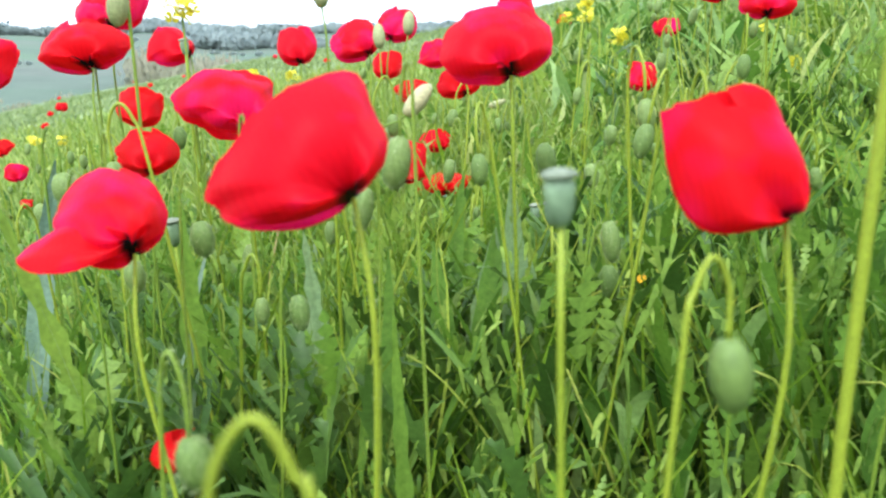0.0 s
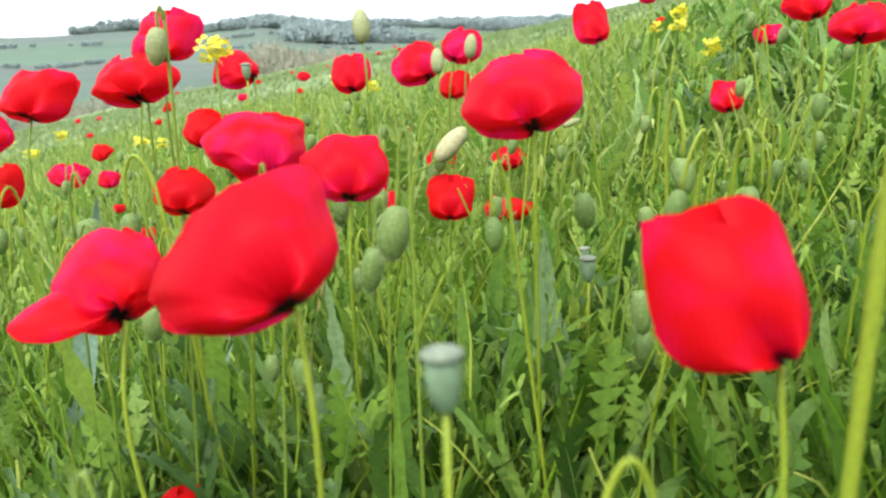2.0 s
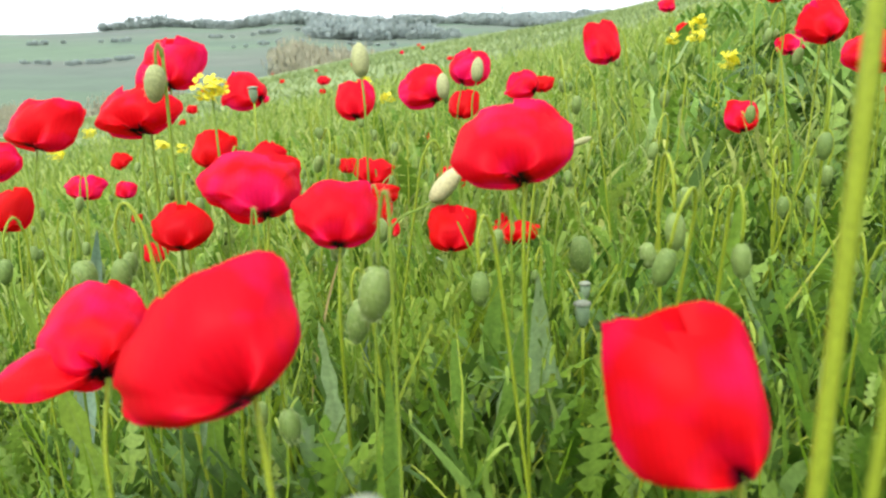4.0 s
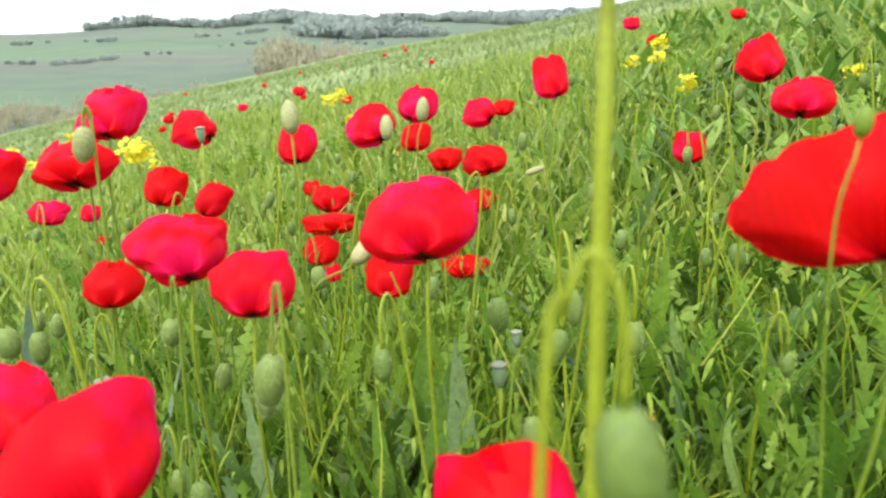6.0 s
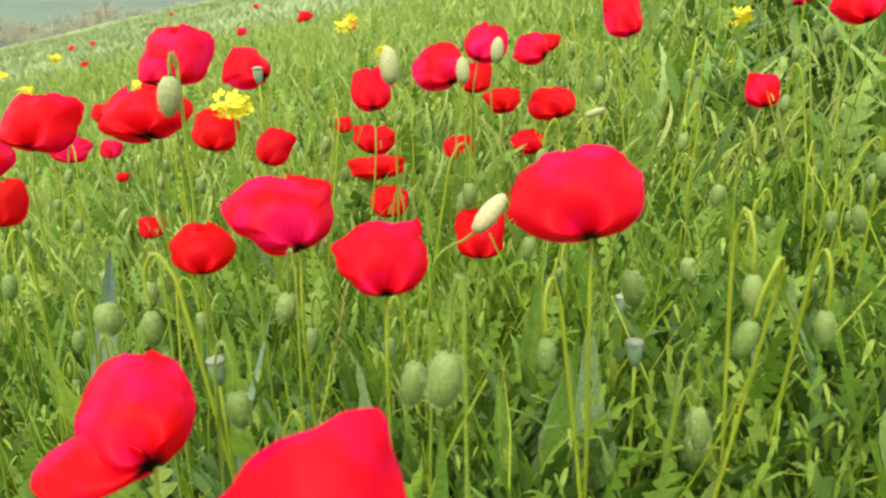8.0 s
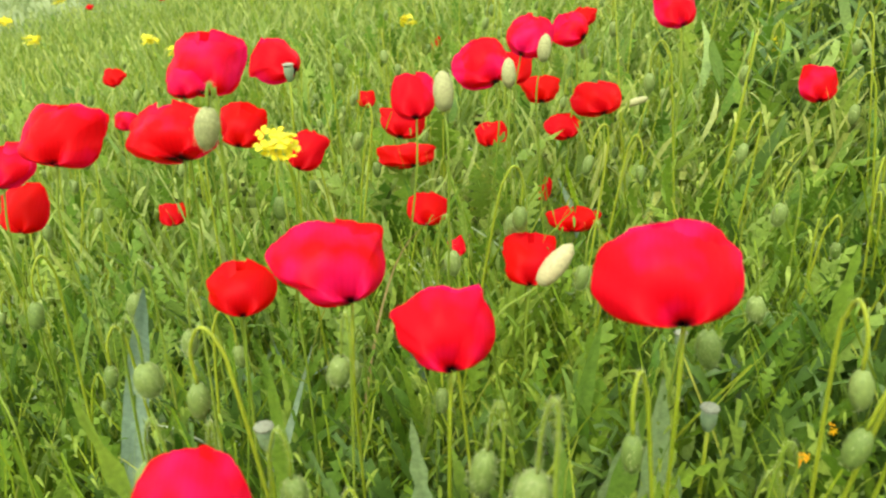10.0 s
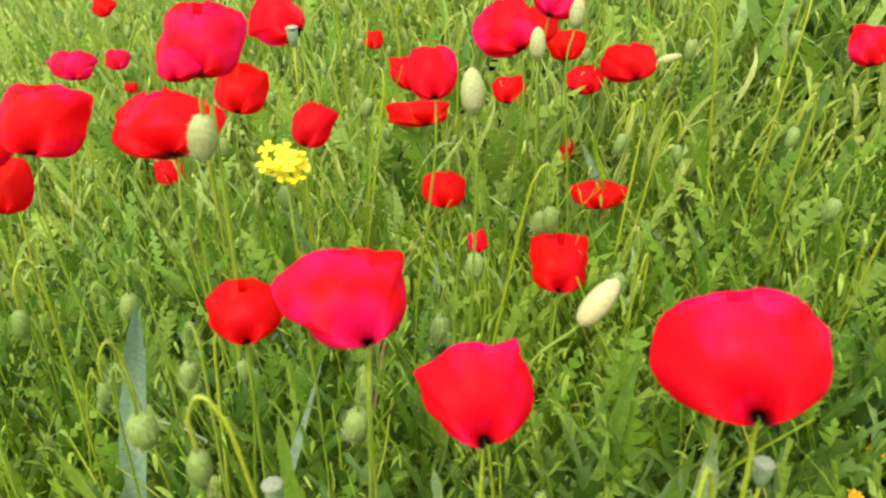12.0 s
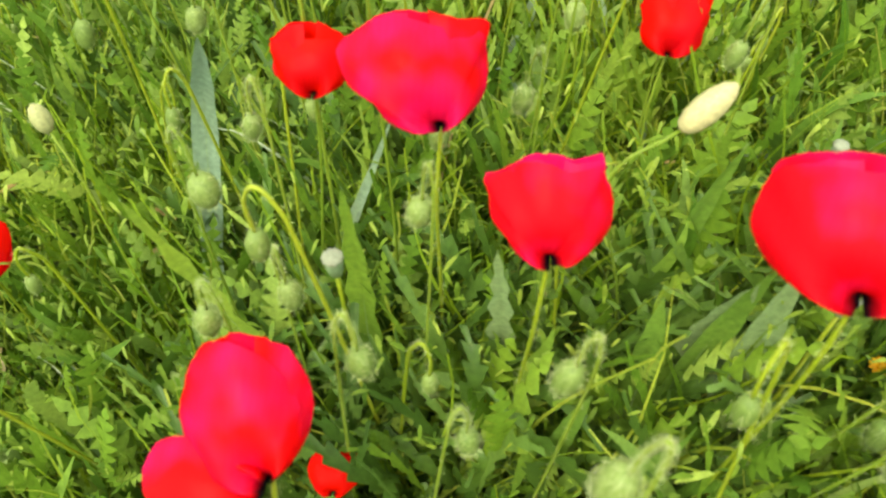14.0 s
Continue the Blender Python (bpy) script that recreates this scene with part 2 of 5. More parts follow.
# ---- mesh helpers ----
def mesh_data(name, verts, faces, mat, uv=None, smooth=True):
    me = bpy.data.meshes.new(name)
    me.from_pydata([tuple(v) for v in verts], [], faces)
    me.materials.append(mat)
    if smooth:
        me.shade_smooth()
    if uv is not None:
        lay = me.uv_layers.new(name="petal")
        idx = np.empty(len(me.loops), dtype=np.int32)
        me.loops.foreach_get("vertex_index", idx)
        lay.data.foreach_set("uv", np.asarray(uv, dtype=np.float32)[idx].ravel())
    return me


def part(name, data, parent, label=""):
    ob = new(name, data)
    ob.parent = parent
    if name in ("hairs", "stamens"):
        ob["kind"] = "stuff"
    if label:
        ob["label"] = label
    return ob


def smooth_path(points, n):
    """n + 1 points on a Catmull-Rom curve through the given ones."""
    p = [Vector(q) for q in points]
    p = [p[0] * 2 - p[1]] + p + [p[-1] * 2 - p[-2]]
    out = []
    spans = len(p) - 3
    for k in range(n + 1):
        u = k / n * spans
        i = min(int(u), spans - 1)
        f = u - i
        a, b, c, d = p[i:i + 4]
        out.append(0.5 * (2 * b + (c - a) * f + (2 * a - 5 * b + 4 * c - d) * f * f + (3 * b - a - 3 * c + d) * f ** 3))
    return out


def tube(path, radius, sides=6, tip=1.0):
    verts, faces = [], []
    n = len(path)
    side = Vector((0.3, 1, 0.2)).normalized()
    for k, p in enumerate(path):
        d = (path[min(k + 1, n - 1)] - path[max(k - 1, 0)]).normalized()
        a = d.cross(side).normalized()
        b = d.cross(a)
        r = radius * (1 + (tip - 1) * k / (n - 1))
        for s in range(sides):
            w = 2 * math.pi * s / sides
            verts.append(p + a * (r * math.cos(w)) + b * (r * math.sin(w)))
    for k in range(n - 1):
        for s in range(sides):
            t = (s + 1) % sides
            faces.append((k * sides + s, k * sides + t, (k + 1) * sides + t, (k + 1) * sides + s))
    faces.append(tuple(range((n - 1) * sides, n * sides)))
    return verts, faces


def hairs_on_path(path, radius, count, length, rng):
    verts, faces = [], []
    for _ in range(count):
        k = rng.randrange(1, len(path) - 1)
        f = rng.random()
        p = path[k].lerp(path[k + 1], f)
        d = Vector((rng.uniform(-1, 1), rng.uniform(-1, 1), rng.uniform(-0.2, 0.6))).normalized()
        s = d.cross(Vector((0.2, 0.4, 1))).normalized() * 0.00009
        i = len(verts)
        verts += [p + d * radius * 0.8 - s, p + d * radius * 0.8 + s, p + d * (radius + length * rng.uniform(0.6, 1.1))]
        faces.append((i, i + 1, i + 2))
    return verts, faces


def lathe(profile, sides=14, groove=0.0, folds=2):
    """profile: (radius, height) pairs from the foot to the tip; groove cuts seams along it."""
    verts, faces = [], []
    for r, h in profile:
        for s in range(sides):
            w = 2 * math.pi * s / sides
            q = r * (1 - groove * max(0.0, math.cos(folds * w)) ** 6)
            verts.append(Vector((q * math.cos(w), q * math.sin(w), h)))
    n = len(profile)
    for k in range(n - 1):
        for s in range(sides):
            t = (s + 1) % sides
            faces.append((k * sides + s, k * sides + t, (k + 1) * sides + t, (k + 1) * sides + s))
    faces.append(tuple(reversed(range(sides))))
    faces.append(tuple(range((n - 1) * sides, n * sides)))
    return verts, faces


def moved(verts, m):
    return [m @ Vector(v) for v in verts]


def axis_turn(lean, toward, spin=0.0):
    """Turns z to an axis that leans by so many degrees towards a compass angle (0 is +x, 90 is +y)."""
    return Matrix.Rotation(radians(toward), 4, "Z") @ Matrix.Rotation(radians(lean), 4, "Y") @ Matrix.Rotation(radians(spin - toward), 4, "Z")


def blown(lean, away, spin=0.0):
    """Turns z to an axis that leans by lean degrees towards -x and by away degrees towards +y."""
    d = Vector((-math.tan(radians(lean)), math.tan(radians(away)), 1)).normalized()
    return Vector((0, 0, 1)).rotation_difference(d).to_matrix().to_4x4() @ Matrix.Rotation(radians(spin), 4, "Z")


# ---- ground: one sheet from the slope underfoot to the hills ----
SKYLINE_AZ = [-180, -60, -45, -36.5, -32.8, -28.5, -24.5, -19.6, -15, -7.6, 1.2, 20, 60, 180]
SKYLINE_EL = [2.0, 1.5, 1.6, 1.75, 1.95, 2.45, 2.35, 3.1, 2.7, 2.95, 3.15, 3.0, 2.2, 2.0]


def plane_z(x, y):
    return 0.122 + 0.228 * x + 0.061 * y


def ground_z(x, y):
    x, y = np.asarray(x, dtype=float), np.asarray(y, dtype=float)
    r = np.hypot(x, y) + 1e-9
    az = np.degrees(np.arctan2(x, y))
    near = plane_z(x, y) + 0.012 * np.sin(7 * x + 1) * np.sin(5.3 * y) * np.clip(r / 0.6, 0, 1) + 0.05 * np.sin(0.9 * x + 2) * np.sin(0.7 * y) * np.clip((r - 1.5) / 5, 0, 1)
    swell = np.tan(np.radians(np.interp(az, [-180, -120, -60, -26, -12, 0, 180], [0, 0, 1.4, 1.4, 1.0, 0, 0])))
    near = near + swell * np.clip(r - 4, 0, 60)
    top = 0.5 + 800 * np.tan(np.radians(np.interp(az, SKYLINE_AZ, SKYLINE_EL)))
    u = np.clip((r - 130) / 670, 0, 1)
    hill = -9 + (top + 9) * (u ** 1.1) + 1.2 * np.sin(x * 0.021 + 1) * np.sin(y * 0.017) * u * (1 - u) * 4 - 6 * np.clip((r - 800) / 300, 0, 1)
    w = np.clip((r - 45) / 75, 0, 1)
    w = w * w * (3 - 2 * w)
    return near * (1 - w) + hill * w


def build_ground():
    radii = np.concatenate([[0.0], np.geomspace(0.15, 1600, 110)])
    turns = np.radians(np.arange(0, 360, 2.0))
    rr, aa = np.meshgrid(radii[1:], turns, indexing="ij")
    x, y = (rr * np.sin(aa)).ravel(), (rr * np.cos(aa)).ravel()
    z = ground_z(x, y)
    verts = [(0, 0, float(plane_z(0, 0)))] + list(zip(x.tolist(), y.tolist(), z.tolist()))
    m = len(turns)
    faces = [(0, 1 + (k + 1) % m, 1 + k) for k in range(m)]
    for j in range(len(radii) - 2):
        for k in range(m):
            a, b = 1 + j * m + k, 1 + j * m + (k + 1) % m
            faces.append((a, b, b + m, a + m))
    ob = new("ground", mesh_data("ground", verts, faces, ground_material()))
    tagged(ob, "sloping green meadow running down to a valley of fields", "ground", kind="structure")


build_ground()


# ---- stuff: leaves and grass in large numbers ----
def scatter(rng, count, near, far, az0, az1):
    """Places in a fan in front of the path, evenly by area."""
    r = np.sqrt(rng.uniform(near ** 2, far ** 2, count))
    a = np.radians(rng.uniform(az0, az1, count))
    return r * np.sin(a), r * np.cos(a) - 0.05


def ribbons(rng, x, y, height, width, lean, droop, shape, segs, fold=0.3, lift=0.0, cross=3, sweep=None):
    """Blades as folded strips: each grows from the ground, leans and droops. shape: half width along the blade, 0 to 1."""
    n = len(x)
    t = np.linspace(0, 1, segs + 1)[None, :]
    az = rng.uniform(0, 2 * math.pi, n)[:, None]
    h, w = height[:, None], width[:, None]
    bend = lean[:, None]
    foot_z = (ground_z(x, y) + lift)[:, None]

    def spine(t):
        out = h * (bend * t ** 1.6)
        sway = 0.12 * h * np.sin(t * 3 + az * 2)
        return x[:, None] + out * np.cos(az) - sway * np.sin(az), y[:, None] + out * np.sin(az) + sway * np.cos(az), foot_z + h * (t - droop[:, None] * t ** 3)

    cx, cy, cz = spine(t)
    ex, ey, ez = (cx, cy, cz) if sweep is None else spine(t + sweep[None, :])
    half = w * np.asarray(shape)[None, :] / 2
    turn = az + math.pi / 2 + rng.normal(0, 0.5, n)[:, None]
    sx, sy = np.cos(turn), np.sin(turn)
    if cross == 3:
        offs = (-1, 0, 1)
    else:
        offs = (-1, 1)
    v = np.stack([np.stack([ex + o * half * sx, ey + o * half * sy, ez + fold * half], -1) if o else np.stack([cx, cy, cz], -1) for o in offs], 2)
    c = len(offs)
    per = (segs + 1) * c
    verts = v.reshape(-1, 3)
    quad = []
    for k in range(segs):
        for j in range(c - 1):
            a = k * c + j
            quad.append((a, a + 1, a + 1 + c, a + c))
    faces = (np.array(quad)[None] + (np.arange(n) * per)[:, None, None]).reshape(-1, 4)
    return verts, faces


def mesh_from_arrays(name, verts, faces, mat, label, category):
    me = bpy.data.meshes.new(name)
    nv, nf, k = len(verts), len(faces), faces.shape[1]
    me.vertices.add(nv)
    me.vertices.foreach_set("co", np.asarray(verts, dtype=np.float32).ravel())
    me.loops.add(nf * k)
    me.loops.foreach_set("vertex_index", faces.astype(np.int32).ravel())
    me.polygons.add(nf)
    me.polygons.foreach_set("loop_start", np.arange(0, nf * k, k, dtype=np.int32))
    me.update(calc_edges=True)
    me.validate()
    me.materials.append(mat)
    me.shade_smooth()
    return tagged(new(name, me), label, category, kind="stuff")


def stuff(name, mat, label, category, pieces):
    verts, faces, at = [], [], 0
    for v, f in pieces:
        verts.append(v)
        faces.append(f + at)
        at += len(v)
    return mesh_from_arrays(name, np.concatenate(verts), np.concatenate(faces), mat, label, category)


def grass_shape(segs):
    t = np.linspace(0, 1, segs + 1)
    return np.clip(1.0 - t ** 1.8, 0.03, 1) * np.clip(0.55 + t * 2, 0, 1)


def lance_shape(segs):
    t = np.linspace(0, 1, segs + 1)
    return np.clip(np.sin(math.pi * t ** 0.8) ** 0.8, 0.06, 1)


def lobe_sweep(segs):
    return np.where(np.arange(segs + 1) % 2 == 0, 0.0, 0.9 / segs)


def lobed_shape(segs, depth=0.72):
    t = np.linspace(0, 1, segs + 1)
    base = np.clip(np.sin(math.pi * t ** 0.7) ** 0.7, 0.05, 1)
    tooth = np.where(np.arange(segs + 1) % 2 == 0, 1 - depth, 1.0)
    tooth[-1] = 0.2
    return base * tooth


def pinnate(rng, x, y, length, lift, segs, deep=0.30):
    """Feathered poppy leaves: a narrow rib with a pointed lobe on each side of every segment."""
    n = len(x)
    az = rng.uniform(0, 2 * math.pi, n)[:, None]
    up = np.radians(rng.uniform(58, 92, n))[:, None]
    bend = np.radians(rng.uniform(-10, 70, n))[:, None]
    t = np.linspace(0, 1, segs + 1)[None, :]
    ln = length[:, None]
    run = ln * (np.cos(up) * t + 0.5 * bend * np.sin(up) * t * t)
    rise = ln * (np.sin(up) * t - 0.5 * bend * np.cos(up) * t * t)
    mid = np.stack([x[:, None] + run * np.cos(az), y[:, None] + run * np.sin(az), (ground_z(x, y) + lift)[:, None] + rise], -1)
    lie = up - bend * t
    along = np.stack([np.cos(lie) * np.cos(az), np.cos(lie) * np.sin(az), np.sin(lie)], -1)
    turn = az + rng.normal(0, 0.5, n)[:, None]
    side = np.stack([-np.sin(turn), np.cos(turn), 0 * turn], -1)
    out = np.cross(side, along)
    rib = (ln * 0.032 * (1.1 - t))[..., None]
    left, right = mid - side * rib, mid + side * rib
    reach = ln * deep * (0.25 + 0.75 * np.sin(math.pi * np.clip(t + 0.12, 0, 1)) ** 0.8) * rng.uniform(0.7, 1.2, (n, 1))
    grid = [left, right]
    for sign, foot in ((-1, left), (1, right)):
        d = along * 0.62 + side * sign * 0.78 + out * 0.12
        k = (reach * rng.uniform(0.75, 1.15, (n, segs + 1)))[..., None]
        grid += [foot + d * k * 0.55 - along * k * 0.06, foot + d * k + along * k * 0.12]
    v = np.stack(grid, 2)
    quad = []
    for k in range(segs):
        a, b = k * 6, (k + 1) * 6
        quad += [(a, a + 1, b + 1, b), (a, b, a + 3, a + 2), (a + 1, a + 4, a + 5, b + 1)]
    per = (segs + 1) * 6
    return v.reshape(-1, 3), (np.array(quad)[None] + (np.arange(n) * per)[:, None, None]).reshape(-1, 4)


def shoots(rng, x, y, height, leaves, size):
    """Upright leafy shoots: many small pointed leaves in a spiral round a stem that leans a little."""
    n = len(x)
    s = np.linspace(0.12, 1.0, leaves)[None, :]
    h = height[:, None]
    way, lean = rng.uniform(0, 2 * math.pi, n)[:, None], rng.uniform(0.0, 0.3, n)[:, None]
    foot = np.stack([x[:, None] + h * lean * s ** 1.5 * np.cos(way), y[:, None] + h * lean * s ** 1.5 * np.sin(way), ground_z(x, y)[:, None] + h * s], -1)
    az = way + np.arange(leaves)[None, :] * 2.4 + rng.normal(0, 0.3, (n, leaves))
    up = np.radians(rng.uniform(34, 72, (n, leaves)) + 14 * s)
    ln = (size[:, None] * (1.15 - 0.65 * s) * rng.uniform(0.7, 1.25, (n, leaves)))[..., None]
    d = np.stack([np.cos(up) * np.cos(az), np.cos(up) * np.sin(az), np.sin(up)], -1)
    side = np.stack([-np.sin(az), np.cos(az), 0 * az], -1)
    down = np.array([0, 0, -1.0])
    v = []
    for f, w, drop in ((0.0, 0.02, 0.0), (0.45, 0.085, 0.04), (0.78, 0.06, 0.16), (1.0, 0.006, 0.34)):
        for sign in (-1, 1):
            v.append(foot + d * ln * f + side * ln * w * sign + down * ln * drop)
    v = np.stack(v, 2)
    quad = np.array([(0, 1, 3, 2), (2, 3, 5, 4), (4, 5, 7, 6)])
    m = n * leaves
    return v.reshape(-1, 3), (quad[None] + (np.arange(m) * 8)[:, None, None]).reshape(-1, 4)


def plants():
    rng = np.random.default_rng(11)
    zones = (
        # near, far, az0, az1, blades, lobed, broad, stems, size
        (0.16, 1.0, -62, 56, 2600, 3000, 3000, 2600, 1.0),
        (1.0, 2.6, -52, 48, 5000, 7000, 5000, 6000, 1.05),
        (2.6, 7.0, -48, 46, 12000, 12000, 7000, 8000, 1.3),
    )
    grass, lobed, broad, stems, hazed_leaves = [], [], [], [], []
    for near, far, a0, a1, ng, nl, nb, ns, k in zones:
        x, y = scatter(rng, ng, near, far, a0, a1)
        d = np.hypot(x, y)
        low = np.where(d < 0.42, 0.62, 1.0)
        seg = 6 if k < 1.2 else 4
        grass.append(ribbons(rng, x, y, rng.uniform(0.10, 0.30, ng) * low * min(k, 1.1), rng.uniform(0.002, 0.0048, ng) * k, rng.uniform(0.0, 0.34, ng), rng.uniform(0, 0.4, ng), grass_shape(seg), seg, 0.35, cross=2))
        x, y = scatter(rng, nl, near, far, a0, a1)
        low = np.where(np.hypot(x, y) < 0.42, 0.6, 1.0)
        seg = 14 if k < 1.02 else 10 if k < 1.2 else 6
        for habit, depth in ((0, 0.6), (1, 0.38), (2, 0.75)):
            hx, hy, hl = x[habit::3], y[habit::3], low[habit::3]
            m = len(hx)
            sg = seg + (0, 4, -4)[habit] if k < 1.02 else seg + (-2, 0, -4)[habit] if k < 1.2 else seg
            (lobed if k < 1.02 else hazed_leaves).append(ribbons(rng, hx, hy, rng.uniform(0.04, 0.125, m) * hl * k, rng.uniform(0.005, 0.014, m) * k, rng.uniform(0.0, 0.35, m), rng.uniform(0.0, 0.35, m), lobed_shape(sg, depth), sg, 0.5, lift=rng.uniform(0.0, 0.16, m) * hl, cross=3 if k < 1.02 else 2, sweep=lobe_sweep(sg)))
        x, y = scatter(rng, nb, near, far, a0, a1)
        low = np.where(np.hypot(x, y) < 0.42, 0.6, 1.0)
        seg = 7 if k < 1.2 else 5
        broad.append(ribbons(rng, x, y, rng.uniform(0.035, 0.11, nb) * low * k, rng.uniform(0.006, 0.013, nb) * k, rng.uniform(0.0, 0.45, nb), rng.uniform(0.0, 0.4, nb), lance_shape(seg), seg, 0.3, lift=rng.uniform(0.0, 0.15, nb) * low, cross=3 if k < 1.02 else 2))
        x, y = scatter(rng, ns, near, far, a0, a1)
        low = np.where(np.hypot(x, y) < 0.42, 0.62, 1.0)
        seg = 8 if k < 1.2 else 6
        stems.append(ribbons(rng, x, y, rng.uniform(0.18, 0.33, ns) * low * min(k, 1.1), rng.uniform(0.0016, 0.0028, ns) * k, rng.uniform(0.05, 0.26, ns), rng.uniform(0.05, 0.68, ns), np.linspace(1, 0.6, seg + 1), seg, 1.0, cross=3 if k < 1.02 else 2))
    for near, far, count, tall, seg in ((0.2, 1.0, 4200, 0.52, 6), (1.0, 2.6, 5500, 0.9, 6)):
        x, y = scatter(rng, count, near, far, -56, 52)
        low = np.where(np.hypot(x, y) < 0.42, 0.65, 1.0)
        lobed.append(pinnate(rng, x, y, rng.uniform(0.04, 0.12, count) * low * tall, rng.uniform(0.0, 0.19, count) * low, seg, 0.24))
    # leaves and shoots past 1 m take the colour lightened for distance
    leafy_shoots, pale_shoots = [], []
    stuff("meadow_leaves", HAZED_SHOOT, "soft green leaves across the open meadow, paled for distance", "leaves", hazed_leaves)
    for near, far, count, number, tall in ((0.3, 1.0, 1700, 15, 1.0), (1.0, 2.6, 3300, 11, 1.05), (2.6, 7.0, 4400, 6, 1.2)):
        x, y = scatter(rng, count, near, far, -54, 50)
        low = np.where(np.hypot(x, y) < 0.42, 0.65, 1.0)
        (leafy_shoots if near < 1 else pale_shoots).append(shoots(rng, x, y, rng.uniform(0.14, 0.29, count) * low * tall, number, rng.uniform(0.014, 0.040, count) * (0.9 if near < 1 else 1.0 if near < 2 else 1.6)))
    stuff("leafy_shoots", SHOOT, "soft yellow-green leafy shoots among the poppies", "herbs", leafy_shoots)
    stuff("pale_shoots", HAZED_SHOOT, "green leafy shoots across the open meadow, paled for distance", "herbs", pale_shoots)
    count = 260
    x, y = scatter(rng, count, 0.65, 2.4, -46, 42)
    stuff("arched_blades", SILVER, "pale silvery grass blades arching over", "grass", [ribbons(rng, x, y, rng.uniform(0.24, 0.36, count), rng.uniform(0.0022, 0.006, count), rng.uniform(0.3, 0.75, count), rng.uniform(0.45, 0.75, count), grass_shape(10), 10, 0.35, cross=3)])
    # added heads from 1 m on, their pale colour standing in for haze
    pale = []
    for near, far, count, size in ((1.0, 2.6, 4200, 0.9), (2.6, 7.0, 8500, 1.3)):
        x, y = scatter(rng, count, near, far, -50, 46)
        pale.append(ribbons(rng, x, y, rng.uniform(0.05, 0.10, count), rng.uniform(0.004, 0.009, count) * size, rng.uniform(0.0, 0.7, count), rng.uniform(0, 0.5, count), lance_shape(4), 4, 0.4, lift=rng.uniform(0.12, 0.21, count), cross=2))
    stuff("grass_heads", HAZE_HEADS, "pale feathery grass heads added to lighten the farther meadow", "grass", pale)
    # the meadow goes on to the sides and behind
    for near, far, n, size, az0, az1 in ((0.22, 1.0, 3200, 1.0, 56, 298), (1.0, 2.6, 5000, 1.5, 48, 308), (2.6, 7.0, 6000, 2.3, 46, 312)):
        x, y = scatter(rng, n, near, far, az0, az1)
        lobed.append(ribbons(rng, x, y, rng.uniform(0.05, 0.14, n) * size, rng.uniform(0.010, 0.026, n) * size, rng.uniform(0.0, 0.6, n), rng.uniform(0, 0.4, n), lobed_shape(4), 4, 0.4, lift=rng.uniform(0.0, 0.15, n), cross=2))
        m = n // 2
        x, y = scatter(rng, m, near, far, az0, az1)
        grass.append(ribbons(rng, x, y, rng.uniform(0.12, 0.30, m), rng.uniform(0.003, 0.006, m) * size, rng.uniform(0.0, 0.4, m), rng.uniform(0, 0.4, m), grass_shape(3), 3, 0.35, cross=2))
    # the slope beyond: larger tufts, in grass colour greyed for haze
    n = 17000
    x, y = scatter(rng, n, 7.0, 34.0, -50, 48)
    slope = []
    wide = 9000
    wx, wy = scatter(rng, wide, 7.0, 30.0, 46, 312)
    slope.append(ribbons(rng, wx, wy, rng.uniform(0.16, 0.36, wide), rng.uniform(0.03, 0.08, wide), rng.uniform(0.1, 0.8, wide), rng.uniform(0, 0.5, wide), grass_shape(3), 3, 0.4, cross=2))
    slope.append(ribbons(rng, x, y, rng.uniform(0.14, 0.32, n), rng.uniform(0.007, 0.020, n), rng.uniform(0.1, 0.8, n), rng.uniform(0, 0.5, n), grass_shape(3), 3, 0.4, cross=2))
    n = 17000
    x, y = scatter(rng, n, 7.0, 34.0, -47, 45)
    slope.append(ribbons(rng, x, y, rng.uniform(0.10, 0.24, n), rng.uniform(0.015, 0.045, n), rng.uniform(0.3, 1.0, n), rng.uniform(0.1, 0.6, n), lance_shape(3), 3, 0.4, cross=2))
    stuff("slope_grass", HAZED_GRASS, "tufted grass up the slope, greyed and paled by painted haze", "grass", slope)
    n = 260
    x, y = scatter(rng, n, 0.55, 2.0, -50, 48)
    stuff("dry_leaves", DRY, "scattered withered brown leaves low in the grass", "leaves", [ribbons(rng, x, y, rng.uniform(0.03, 0.07, n), rng.uniform(0.006, 0.016, n), rng.uniform(0.5, 1.5, n), rng.uniform(0.3, 0.8, n), lobed_shape(6), 6, 0.4, lift=rng.uniform(0.0, 0.12, n), sweep=lobe_sweep(6))])
    px, py, n = [], [], 0
    for cx, cy, sx, sy, count in ((0.47, 1.42, 0.09, 0.14, 520), (0.56, 1.85, 0.14, 0.2, 420), (0.40, 1.62, 0.06, 0.10, 200), (0.34, 0.74, 0.10, 0.12, 40)):
        px.append(rng.normal(cx, sx, count))
        py.append(rng.normal(cy, sy, count))
        n += count
    x, y = np.concatenate(px), np.concatenate(py)
    stuff("dark_herbs", DARK, "patch of dark green broad-leaved herbs", "leaves", [ribbons(rng, x, y, rng.uniform(0.05, 0.13, n), rng.uniform(0.014, 0.034, n) * np.clip(y / 1.5, 0.4, 1), rng.uniform(0.2, 1.0, n), rng.uniform(0.0, 0.6, n), lance_shape(7), 7, 0.3, lift=rng.uniform(0.02, 0.16, n))])
    n = 3600
    x, y = scatter(rng, n, 1.05, 5.0, 8, 44)
